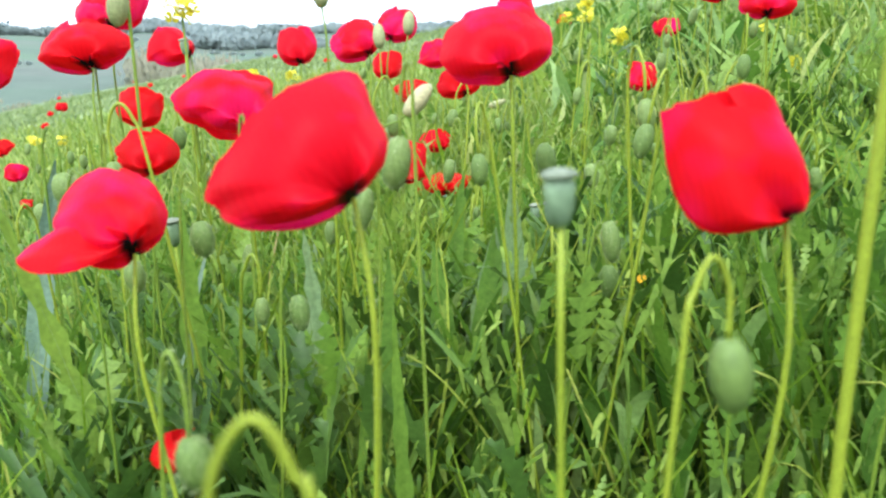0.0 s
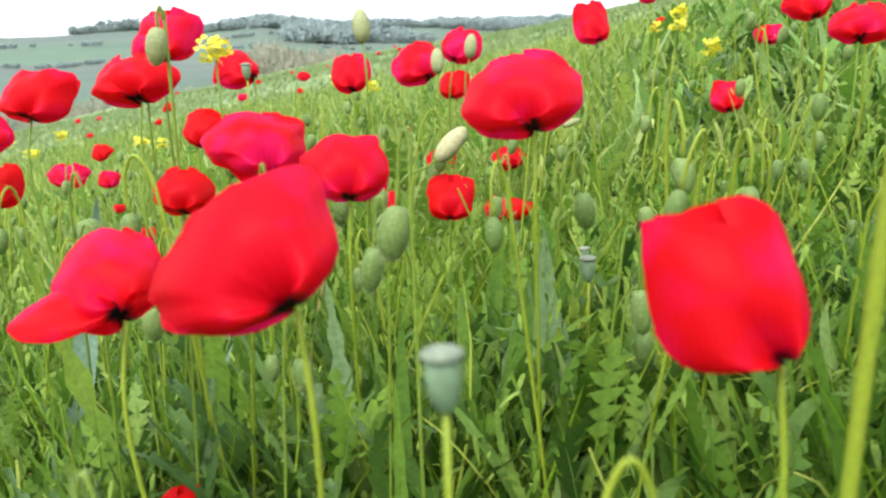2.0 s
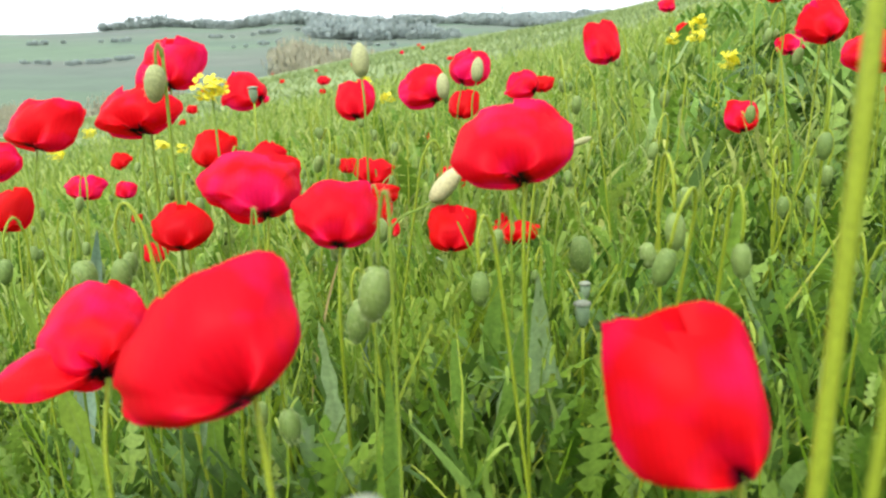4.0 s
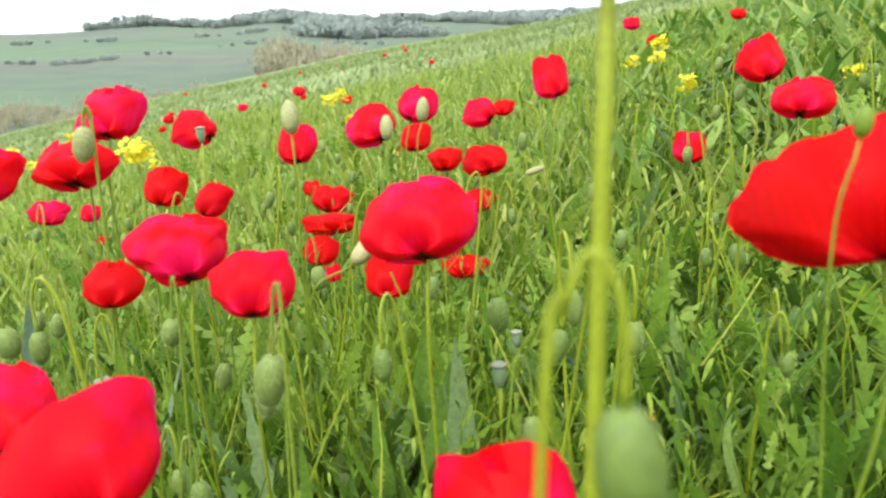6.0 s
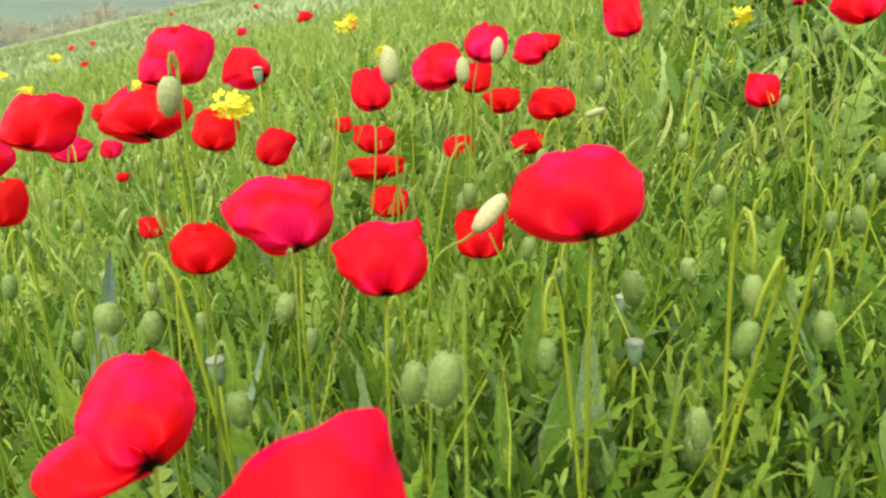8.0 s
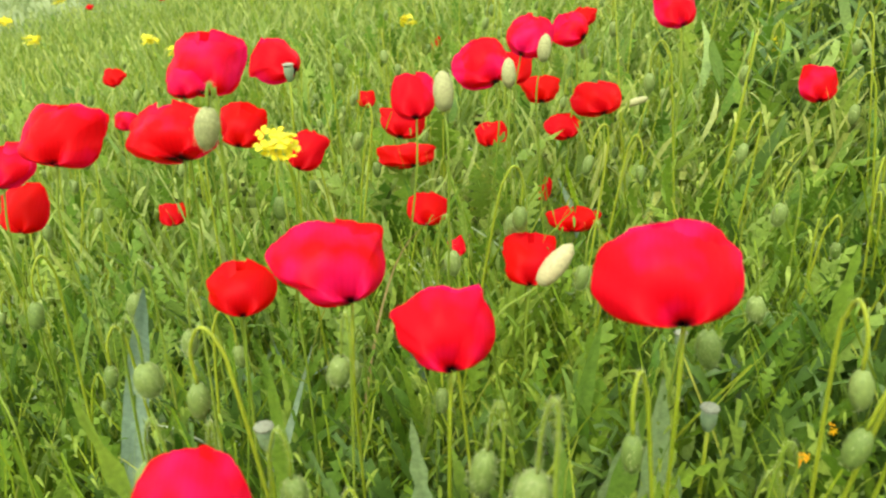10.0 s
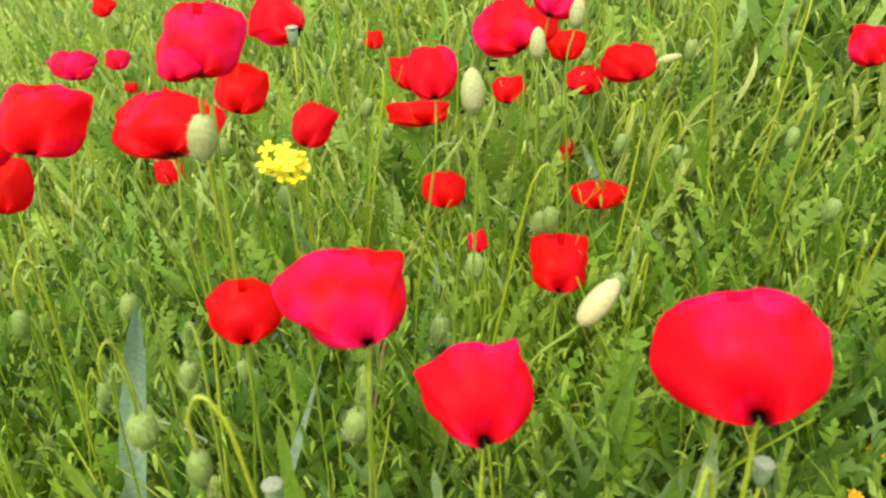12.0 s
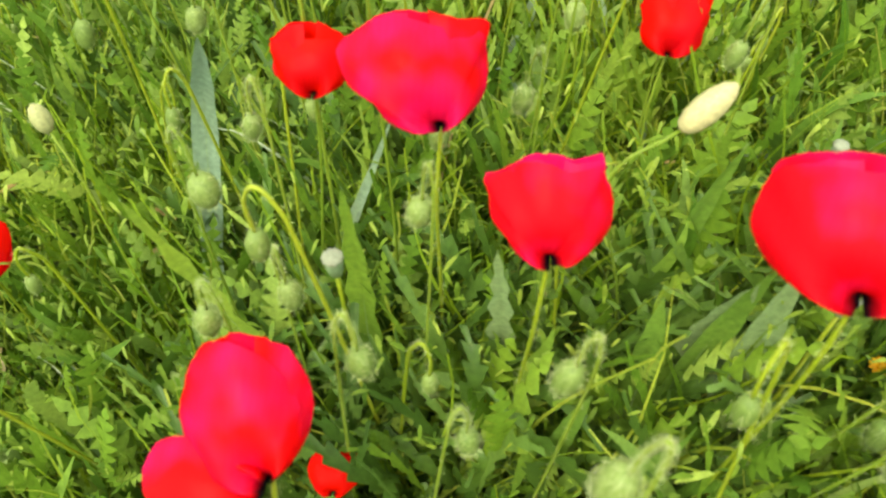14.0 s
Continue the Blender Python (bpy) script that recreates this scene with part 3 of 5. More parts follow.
    stuff("bank_herbs", BROAD, "broad mid-green leaves thick on the bank", "leaves", [ribbons(rng, x, y, rng.uniform(0.06, 0.15, n), rng.uniform(0.016, 0.040, n) * np.clip(np.hypot(x, y) / 2.6, 0.4, 1), rng.uniform(0.1, 0.9, n), rng.uniform(0.0, 0.6, n), lance_shape(5), 5, 0.3, lift=rng.uniform(0.06, 0.22, n), cross=2)])
    n = 420
    x = np.concatenate([rng.normal(0.10, 0.07, 260), rng.normal(-0.20, 0.10, 160)])
    y = np.concatenate([rng.normal(0.52, 0.06, 260), rng.normal(0.56, 0.08, 160)])
    stuff("basal_leaves", BROAD, "broad pale green leaves in tufts near the ground", "leaves", [ribbons(rng, x, y, rng.uniform(0.06, 0.14, n), rng.uniform(0.010, 0.021, n), rng.uniform(0.0, 0.5, n), rng.uniform(0.0, 0.4, n), lance_shape(8), 8, 0.3, lift=rng.uniform(0.01, 0.09, n))])
    n = 60
    x, y = rng.normal(0.02, 0.20, n), rng.normal(0.78, 0.10, n)
    stuff("blue_green_leaves", GLAUCOUS, "scattered blue-green leaves among the grass", "leaves", [ribbons(rng, x, y, rng.uniform(0.06, 0.13, n), rng.uniform(0.005, 0.012, n), rng.uniform(0.0, 0.7, n), rng.uniform(0.0, 0.5, n), lance_shape(8), 8, 0.3, lift=rng.uniform(0.02, 0.12, n))])
    # dark clumps added to darken deep gaps, shade put into the leaf colour
    px, py = [], []
    for cx, cy, sx, sy, count in ((-0.40, 0.72, 0.07, 0.08, 120), (-0.24, 0.60, 0.06, 0.05, 80), (0.24, 0.62, 0.05, 0.06, 260), (0.42, 0.85, 0.08, 0.10, 300), (0.08, 0.56, 0.06, 0.06, 120), (-0.02, 0.52, 0.07, 0.05, 200), (0.16, 0.48, 0.05, 0.05, 60), (-0.15, 0.42, 0.05, 0.05, 300)):
        px.append(rng.normal(cx, sx, count))
        py.append(rng.normal(cy, sy, count))
    x, y = np.concatenate(px), np.concatenate(py)
    n = len(x)
    stuff("shade_leaves", DARK, "dark feathery leaves in low clumps, standing in for shaded gaps", "leaves", [ribbons(rng, x, y, rng.uniform(0.05, 0.12, n), rng.uniform(0.008, 0.020, n), rng.uniform(0.1, 0.7, n), rng.uniform(0.0, 0.4, n), lobed_shape(12, 0.6), 12, 0.5, lift=rng.uniform(0.02, 0.15, n), sweep=lobe_sweep(12))])
    stuff("grass", GRASS, "thick fresh green meadow grass blades", "grass", grass)
    stuff("poppy_leaves", LOBED, "dense lobed green poppy leaves", "leaves", lobed)
    stuff("herb_leaves", BROAD, "narrow pale green leaves among the grass", "leaves", broad)
    stuff("herb_stems", HERB_STEM, "thin upright yellow-green herb stems", "stems", stems)


plants()


# ---- poppies ----
def outline(theta, width, height, square, horns):
    """Edge of a wind-pressed flower seen on its broad side, from the middle of its foot: theta turns from +x over the top."""
    c, d = math.cos(theta), math.sin(theta)
    k = (abs(c) ** square + abs(d) ** square) ** (-1.0 / square)
    for where, amount, spread in horns:
        off = (math.degrees(theta) - where + 180) % 360 - 180
        k *= 1 + amount * math.exp(-(off / spread) ** 2)
    return c * k * width / 2, height / 2 + d * k * height / 2


def petal(width, height, side, base, square, horns, scale, rough, seed, lobe=None):
    """One petal as a shell that fans out from the foot. side: front, right, back or left."""
    nu, nv = (52, 11) if side in ("front", "back") else (30, 12)
    if width < 0.045:
        nu = nu // 2
    rng = random.Random(seed)
    ph = [rng.uniform(0, 6.28) for _ in range(6)]
    foot = math.atan2(-math.sqrt(max(0.02, 1 - base * base)), base)
    fx, fz = base * width / 2 * 0.96, height / 2 * (1 - 0.97 * math.sqrt(max(0.0, 1 - abs(base) ** square)))
    cut = (max(0.0, rng.uniform(-0.4, 0.6)), max(0.0, rng.uniform(-0.4, 0.5)))
    a0, a1 = {"front": (foot + 0.06 + cut[0], foot + 6.22 - cut[1]), "back": (foot + 0.5, foot + 5.8), "right": (foot + 0.06, 1.45), "left": (1.75, foot + 6.22)}[side]
    bulge, depth = {"front": (0.25, 0.0), "right": (0.16, 0.035), "back": (-0.10, 0.05), "left": (0.18, 0.025)}[side]
    bent = rng.uniform(-0.05, 0.05)
    low, tilt = (rng.uniform(0.06, 0.24), rng.uniform(0.6, 2.5)) if side == "front" else (0.0, 0.0)
    verts, uv = [], []
    for j in range(nv + 1):
        v = j / nv
        for i in range(nu + 1):
            s = -1 + 2 * i / nu
            th = a0 + (a1 - a0) * i / nu
            if lobe:
                far, long, broad = radians(lobe[0]), lobe[1] * width, lobe[2] * width
                t = math.pi * s
                along, across = long * (0.5 + 0.5 * math.cos(t)), broad * math.sin(t) * (0.8 + 0.2 * math.cos(t))
                px, pz = fx + along * math.cos(far) - across * math.sin(far), fz + along * math.sin(far) + across * math.cos(far)
            else:
                px, pz = outline(th, width, height, square, horns)
            k = scale * (1 + rough * (0.026 * math.sin(3.4 * s + ph[0]) + 0.012 * math.sin(8.3 * s + ph[1]) + 0.008 * math.sin(19 * s + ph[2]) + 0.009 * math.sin(37 * s + ph[5]) + 0.007 * math.sin(71 * s + ph[3])))
            k *= 1 - low * max(0.0, math.cos(th - tilt)) ** 1.5
            dx, dz = (px - fx) * k * v, (pz - fz) * k * v
            x, z = fx + dx, fz + dz * (1 - 0.25 * math.exp(-(v / 0.16) ** 2))
            z += 0.03 * height * abs(2 * dx / width) * max(0.0, 1 - z / height) ** 2
            over = (2 * x / width) ** 2
            y = -bulge * width * math.sin(math.pi * 0.9 * v ** 0.78) * (1 - 0.35 * min(1.0, over)) + depth * width * v + 0.16 * width * over * v * min(1.0, max(0.0, 1.6 * z / height))
            y -= 0.04 * width * (1 - math.exp(-(v / 0.35) ** 2)) * max(0.0, 1 - z / height) ** 2 if side != "back" else 0.0
            if lobe:
                y -= 0.10 * width * v
            ruffle = v ** 2 * (0.022 * math.sin(5.2 * s + ph[3]) + 0.011 * math.sin(11.7 * s + ph[4] + 2 * v)) + v ** 3 * 0.006 * math.sin(24 * s + ph[5])
            y += width * (ruffle * (0.5 + rough) + bent * v * s)
            verts.append(Vector((x - fx, y, z - fz)))
            uv.append((0.5 + dx / width, math.hypot(dz, 0.0) / height if dz > 0 else 0.0))
    k = nu + 1
    faces = [(j * k + i, j * k + i + 1, (j + 1) * k + i + 1, (j + 1) * k + i) for j in range(nv) for i in range(nu)]
    return verts, faces, uv


def poppy(at, width, height, stout=0.00095, lean=8, away=27, spin=0, seat=None, square=None, horns=None, rough=1.0, lobe=None, scarlet=False, deep=False, hairy=0, seed=0, label="", foot=None):
    """A poppy flower at the top of its stem, its petals pressed together by the wind. at: the foot of the petals."""
    own = random.Random(seed * 31 + 5)
    if seat is None:
        seat = own.uniform(-0.2, 0.45)
    if square is None:
        square = own.uniform(1.9, 3.0)
    if horns is None:
        horns = [(own.uniform(15, 65), own.uniform(0.05, 0.34), 13), (own.uniform(115, 185), own.uniform(0.0, 0.3), 14), (own.uniform(70, 110), own.uniform(-0.2, 0.08), 16)]
    rng = random.Random(seed * 7 + 3)
    base = Vector(at)
    if foot is None:
        foot = (base.x + 0.006 + rng.uniform(-0.018, 0.018), base.y + rng.uniform(-0.02, 0.03))
    ground = Vector((foot[0], foot[1], float(ground_z(foot[0], foot[1])) - 0.004))
    thing = new("poppy")
    thing.location = ground
    turn = Matrix.Translation(base - ground) @ blown(lean, away, spin)
    mat = PETAL_RED if scarlet else PETAL_DEEP if deep else PETAL
    
    for i, (side, scale) in enumerate((("back", 0.97), ("right", 0.98), ("left", 0.97), ("front", 1.0))):
        v, f, uv = petal(width, height, side, seat, square, horns, scale, rough, seed * 13 + i, lobe if side == "left" else None)
        part("petal", mesh_data("petal", moved(v, turn), f, mat, uv), thing)
    inner = turn @ Matrix.Translation((0, 0.006, 0.006)) @ Matrix.Diagonal((min(1, width / 0.05),) * 3).to_4x4()
    v, f = lathe([(0.0012, 0.0), (0.003, 0.003), (0.0042, 0.008), (0.004, 0.012), (0.005, 0.0135), (0.002, 0.015)], 10)
    part("pistil", mesh_data("pistil", moved(v, inner), f, POD), thing, "green seed capsule")
    verts, faces = [], []
    for k in range(40):
        a, b = rng.uniform(0, 6.28), rng.uniform(0.15, 0.45)
        d = Vector((math.cos(a) * b, math.sin(a) * b, 1)).normalized()
        s = d.cross(Vector((0, 0.3, 1))).normalized() * 0.0006
        i = len(verts)
        p = d * rng.uniform(0.010, 0.015)
        verts += [d * 0.002 - s * 0.3, d * 0.002 + s * 0.3, p + s, p - s]
        faces.append((i, i + 1, i + 2, i + 3))
    part("stamens", mesh_data("stamens", moved(verts, inner), faces, STAMEN, smooth=False), thing, "black stamens")
    ax = (turn.to_3x3() @ Vector((0, 0, 1)) * 0.35 + Vector((0, 0, 0.65))).normalized()
    end = base - ground
    mid = Vector((end.x * 0.35 + rng.uniform(-0.008, 0.008), end.y * 0.4, end.z * 0.5))
    path = smooth_path([(0, 0, 0), mid, end - ax * 0.04 * min(1, end.z / 0.2) + Vector((0, 0, -0.01)), end], 14)
    v, f = tube(path, stout, 6, 0.85)
    part("stem", mesh_data("stem", v, f, YOUNG_STEM if stout > 0.0011 else STEM), thing)
    if hairy:
        v, f = hairs_on_path(path, 0.0014, hairy, 0.004, rng)
        part("hairs", mesh_data("hairs", v, f, HAIR, smooth=False), thing)
    return tagged(thing, label or "red poppy with a cupped flower on a thin stem", "poppy", "poppies in the meadow")


poppy((0.049, 0.434, 0.508), 0.063, 0.046, stout=0.0012, spin=-11.3, seed=1, seat=0.2, square=2.7, horns=[(70, 0.05, 20), (38, -0.08, 12), (190, 0.04, 14), (130, -0.06, 16)], rough=0.6, lean=7, hairy=260, label="large rose-red poppy, a wide bowl with a black spot")
poppy((-0.111, 0.495, 0.473), 0.063, 0.0510, stout=0.0012, spin=13.6, seed=2, seat=0.42, square=2.2, horns=[(42, 0.24, 11), (168, 0.14, 13), (228, -0.22, 22), (75, -0.04, 12)], rough=0.6, deep=True, lean=8, away=32, hairy=160, label="wide red poppy with one petal standing up")
poppy((-0.051, 0.446, 0.468), 0.048, 0.041, stout=0.0012, spin=10.4, seed=3, seat=0.1, square=2.4, horns=[(163, 0.16, 9), (54, 0.22, 8), (78, -0.06, 8), (135, -0.06, 14), (222, -0.14, 18)], rough=0.6, lean=6, hairy=160, label="red poppy cup with a pointed petal corner")
poppy((-0.186, 0.525, 0.442), 0.043, 0.0355, spin=14.1, seed=4, seat=0.1, square=2.0, horns=[(165, 0.12, 10), (190, -0.08, 8)], rough=0.8, lean=5, scarlet=True, label="scarlet poppy with a rounded flower")
poppy((-0.019, 0.250, 0.470), 0.062, 0.0440, stout=0.0012, spin=7.7, seed=5, seat=0.4, square=2.5, horns=[(42, 0.24, 16), (170, 0.10, 10), (126, -0.20, 20), (232, -0.08, 18)], rough=0.6, foot=(-0.012, 0.262), lean=28, away=20, hairy=200, label="big red poppy leaning in the wind, petals spread")
poppy((0.115, 0.235, 0.466), 0.040, 0.0480, stout=0.0012, spin=-5.0, seed=6, seat=0.55, square=3.2, horns=[(134, 0.16, 8), (112, -0.08, 9)], rough=0.5, deep=True, foot=(0.108, 0.240), lean=12, away=18, hairy=200, label="deep red poppy with a tall closed cup")
poppy((-0.128, 0.342, 0.430), 0.050, 0.0590, stout=0.0012, spin=11.5, seed=7, seat=0.5, square=2.0, horns=[(60, 0.04, 20)], lobe=(184, 1.0, 0.40), rough=0.7, deep=True, lean=16, away=48, hairy=200, label="open red poppy with loose spread petals")
poppy((0.209, 0.295, 0.549), 0.069, 0.0440, spin=-11.2, seed=8, seat=0.1, square=2.0, horns=[(178, 0.06, 14), (75, 0.06, 10)], rough=1.5, lean=14, away=22, scarlet=True, hairy=200, label="large bright red poppy with a flared bowl")
poppy((0.119, 0.204, 0.623), 0.060, 0.0450, stout=0.0019, spin=-9.7, seed=9, lean=2, foot=(0.129, 0.204), label="tall red poppy, its dark underside showing")
poppy((-0.061, 0.828, 0.528), 0.053, 0.0470, spin=2.6, seed=10, seat=0.35, square=2.2, horns=[(150, 0.06, 16), (20, -0.06, 16)], lean=22)
poppy((-0.042, 0.878, 0.545), 0.045, 0.0430, spin=0.9, seed=11, seat=-0.1, square=2.1, horns=[(60, 0.08, 18)], lean=-16)
poppy((-0.115, 0.723, 0.518), 0.036, 0.0390, spin=2.0, seed=12, seat=0.2, square=2.5, horns=[(140, 0.06, 14), (48, 0.08, 10)], lean=4)
poppy((0.115, 0.954, 0.568), 0.041, 0.0530, spin=-4.4, seed=13, seat=0.3, square=3.3, horns=[(52, 0.05, 10), (130, 0.08, 10), (95, -0.05, 10)], lean=10, label="tall narrow red poppy cup on a long stem")
poppy((0.026, 1.133, 0.528), 0.048, 0.0450, spin=-3.5, seed=14, seat=0.6, square=2.2, horns=[(178, 0.18, 10), (110, 0.06, 18)], lean=24, label="rose-red poppy leaning over in the wind")
poppy((0.043, 0.912, 0.485), 0.050, 0.0360, spin=-4.5, seed=15, seat=0.25, square=2.8, horns=[(150, -0.08, 12), (40, 0.06, 12)], lean=10, scarlet=True)
poppy((-0.020, 1.003, 0.474), 0.043, 0.0330, spin=-4.6, seed=16, seat=0.1, square=2.4, horns=[(155, 0.30, 11), (42, 0.22, 10), (205, -0.16, 18), (-22, -0.12, 18), (95, -0.08, 14)], lean=2, scarlet=True)
poppy((-0.052, 0.951, 0.504), 0.037, 0.0360, spin=-4.9, seed=17, seat=0.0, square=2.6, horns=[(45, 0.18, 10), (200, -0.12, 16)], lean=-4, scarlet=True)
poppy((0.274, 1.001, 0.489), 0.040, 0.0420, spin=-12.5, seed=18, seat=0.2, square=2.4, horns=[(134, 0.22, 10), (52, 0.14, 10), (100, -0.06, 12)], deep=True, lean=-8)
poppy((-0.252, 0.652, 0.545), 0.053, 0.0490, spin=-0.3, seed=19, seat=0.35, square=3.6, horns=[(40, 0.08, 10), (150, 0.06, 10), (172, -0.12, 8)], deep=True, lean=-3, label="red poppy with upright square-topped petals")
poppy((-0.250, 0.600, 0.513), 0.069, 0.0430, spin=-0.5, seed=20, seat=0.3, square=1.9, horns=[(160, 0.12, 14), (12, 0.05, 14)], deep=True, lean=8, hairy=100, label="broad red poppy bowl behind a hairy bud")
poppy((-0.250, 0.840, 0.528), 0.047, 0.0450, spin=15.2, seed=21, seat=0.7, square=2.0, horns=[(98, 0.14, 16), (186, 0.20, 9), (30, -0.1, 16)], lean=26, label="pink-red poppy leaning beside a pale pod")
poppy((-0.018, 0.642, 0.420), 0.041, 0.0400, spin=8.6, seed=22, seat=0.0, square=2.6, horns=[(42, 0.20, 12), (138, 0.20, 12), (-15, -0.14, 18), (195, -0.14, 18)], lean=2, scarlet=True, label="small red poppy cup low in the leaves")
poppy((-0.199, 1.089, 0.400), 0.06, 0.044, spin=10.3, seed=23, seat=0.0, square=2.0, horns=[(150, 0.25, 10), (35, 0.20, 10), (92, -0.25, 14)], lean=-6, scarlet=True)
poppy((-0.166, 1.013, 0.387), 0.068, 0.03, spin=9.0, seed=24, lean=10, scarlet=True)
poppy((-0.075, 0.684, 0.420), 0.014, 0.0150, spin=7.2, seed=25, lean=20, label="small half-open rose-red poppy bud")
poppy((-0.307, 0.827, 0.455), 0.046, 0.046, spin=10.5, seed=26, seat=0.1, square=2.6, horns=[(42, 0.12, 10), (150, 0.08, 12)], lean=-6, scarlet=True)
poppy((-0.224, 0.755, 0.460), 0.031, 0.038, spin=7.6, seed=28, lean=-10, scarlet=True)
poppy((-0.695, 1.178, 0.349), 0.057, 0.044, spin=12.7, seed=29, lean=0)
poppy((-0.690, 1.287, 0.333), 0.036, 0.033, spin=10.8, seed=30, lean=5)
poppy((0.486, 1.647, 0.585), 0.054, 0.0438, spin=-6.9, seed=31, lean=4)
poppy((0.321, 0.878, 0.588), 0.046, 0.0492, spin=-9.3, seed=32, seat=0.1, square=2.2, horns=[(60, 0.22, 12), (185, 0.14, 10), (140, -0.10, 14)], deep=True, lean=10)
poppy((0.314, 0.743, 0.561), 0.051, 0.0392, spin=-11.5, seed=33, seat=-0.1, square=2.5, horns=[(40, 0.12, 10), (120, -0.08, 14)], deep=True, lean=-6)
poppy((-0.355, 0.618, 0.497), 0.057, 0.047, spin=7.9, seed=34, seat=0.1, square=4.0, horns=[(44, 0.10, 9), (100, -0.05, 14)], rough=0.8, deep=True, lean=-4, hairy=80, label="red poppy cup on a bare upright stem")
poppy((-0.112, 0.764, 0.412), 0.036, 0.031, spin=-2.1, seed=35, seat=0.1, square=2.3, horns=[(150, 0.14, 12), (38, 0.12, 10)], lean=0, scarlet=True, label="scarlet poppy crossed by an arching grass stalk")
poppy((0.020, 0.859, 0.377), 0.05, 0.029, spin=-6.5, seed=36, seat=0.0, square=2.0, horns=[(22, 0.22, 14), (158, 0.22, 14), (95, -0.1, 14)], rough=1.3, lean=3, scarlet=True, label="scarlet poppy spread wide low in the grass")
poppy((-0.448, 0.689, 0.410), 0.04, 0.044, spin=5.8, seed=37, lean=2, scarlet=True)
poppy((-0.430, 0.654, 0.463), 0.044, 0.038, spin=5.2, seed=38, lean=8)
poppy((-0.841, 1.525, 0.351), 0.04, 0.038, spin=2.3, seed=39, lean=2, scarlet=True)
poppy((-0.707, 1.338, 0.278), 0.022, 0.018, spin=20.6, seed=40, lean=8, scarlet=True)
poppy((-0.459, 0.967, 0.307), 0.032, 0.03, spin=14.2, seed=42, lean=10, scarlet=True)
poppy((-0.010, 1.020, 0.350), 0.017, 0.032, spin=4.9, seed=44, lean=-10, scarlet=True)
poppy((-0.300, 1.319, 0.383), 0.029, 0.027, spin=8.8, seed=45, lean=0, scarlet=True)
poppy((-0.296, 2.103, 0.349), 0.028, 0.038, spin=5.7, seed=46, lean=10, scarlet=True)
poppy((-0.081, 1.061, 0.403), 0.038, 0.033, spin=3.9, seed=47, lean=-4, scarlet=True)
poppy((0.017, 1.129, 0.400), 0.046, 0.036, spin=1.2, seed=48, lean=4, scarlet=True)
poppy((-0.265, 0.640, 0.545), 0.03, 0.022, spin=8.2, seed=49, lean=12)
poppy((-0.130, 0.381, 0.300), 0.030, 0.0240, spin=6.0, seed=50, lean=10, scarlet=True, label="small scarlet poppy deep among the leaves")
poppy((-0.381, 0.430, 0.309), 0.042, 0.050, spin=12.0, seed=51, lean=6, scarlet=True, label="scarlet poppy standing alone in the grass")

FAR_POPPIES = [(-2.98, 9.37), (-2.24, 6.23), (-1.43, 4.73), (-0.76, 2.66), (-5.69, 21.7), (-0.73, 3.16), (-1.52, 7.57), (-0.79, 5.81),
               (0.03, 1.30), (0.27, 1.75), (0.38, 2.32), (0.50, 1.85), (-3.31, 5.34), (-2.95, 4.9), (-1.44, 8.2), (-1.28, 3.41),
               (-2.13, 4.26), (-1.4, 2.94), (-3.6, 6.1), (-2.6, 5.3), (-4.2, 8.8), (-3.4, 12.5), (-6.5, 17.0), (-1.9, 10.5)]
for k, (x, y) in enumerate(FAR_POPPIES):
    z = float(ground_z(x, y)) + 0.33 + 0.05 * math.sin(k * 2.3)
    poppy((x, y, z), 0.044 if y > 2 else 0.034, 0.036 if y > 2 else 0.028, lean=8 * math.sin(k * 1.7), scarlet=k % 3 != 0, seed=200 + k, label="red poppy farther up the slope")


# ---- poppy buds and pods ----
BUD_PROFILE = [(0.0012, 0.0), (0.004, 0.0012), (0.0062, 0.005), (0.0070, 0.010), (0.0064, 0.015), (0.0044, 0.0195), (0.0012, 0.022)]


def bud_mesh(turn, size, mat, hairs, rng, thing):
    prof = [(r * size[0], h * size[1]) for r, h in BUD_PROFILE]
    v, f = lathe(prof, 14, 0.12, 2)
    b = part("bud", mesh_data("bud", moved(v, turn), f, mat), thing)
    if hairs:
        verts, faces = [], []
        for _ in range(hairs):
            k = rng.uniform(0.4, len(prof) - 1.2)
            i, fr = int(k), k - int(k)
            r = prof[i][0] * (1 - fr) + prof[i + 1][0] * fr
            h = prof[i][1] * (1 - fr) + prof[i + 1][1] * fr
            a = rng.uniform(0, 6.283)
            p = Vector((r * math.cos(a), r * math.sin(a), h))
            d = Vector((math.cos(a), math.sin(a), rng.uniform(0.0, 0.8))).normalized()
            s = d.cross(Vector((0.1, 0.2, 1))).normalized() * 0.00007
            j = len(verts)
            verts += [p - s, p + s, p + d * rng.uniform(0.0018, 0.0034)]
            faces.append((j, j + 1, j + 2))
        part("hairs", mesh_data("hairs", moved(verts, turn), faces, HAIR, smooth=False), b)


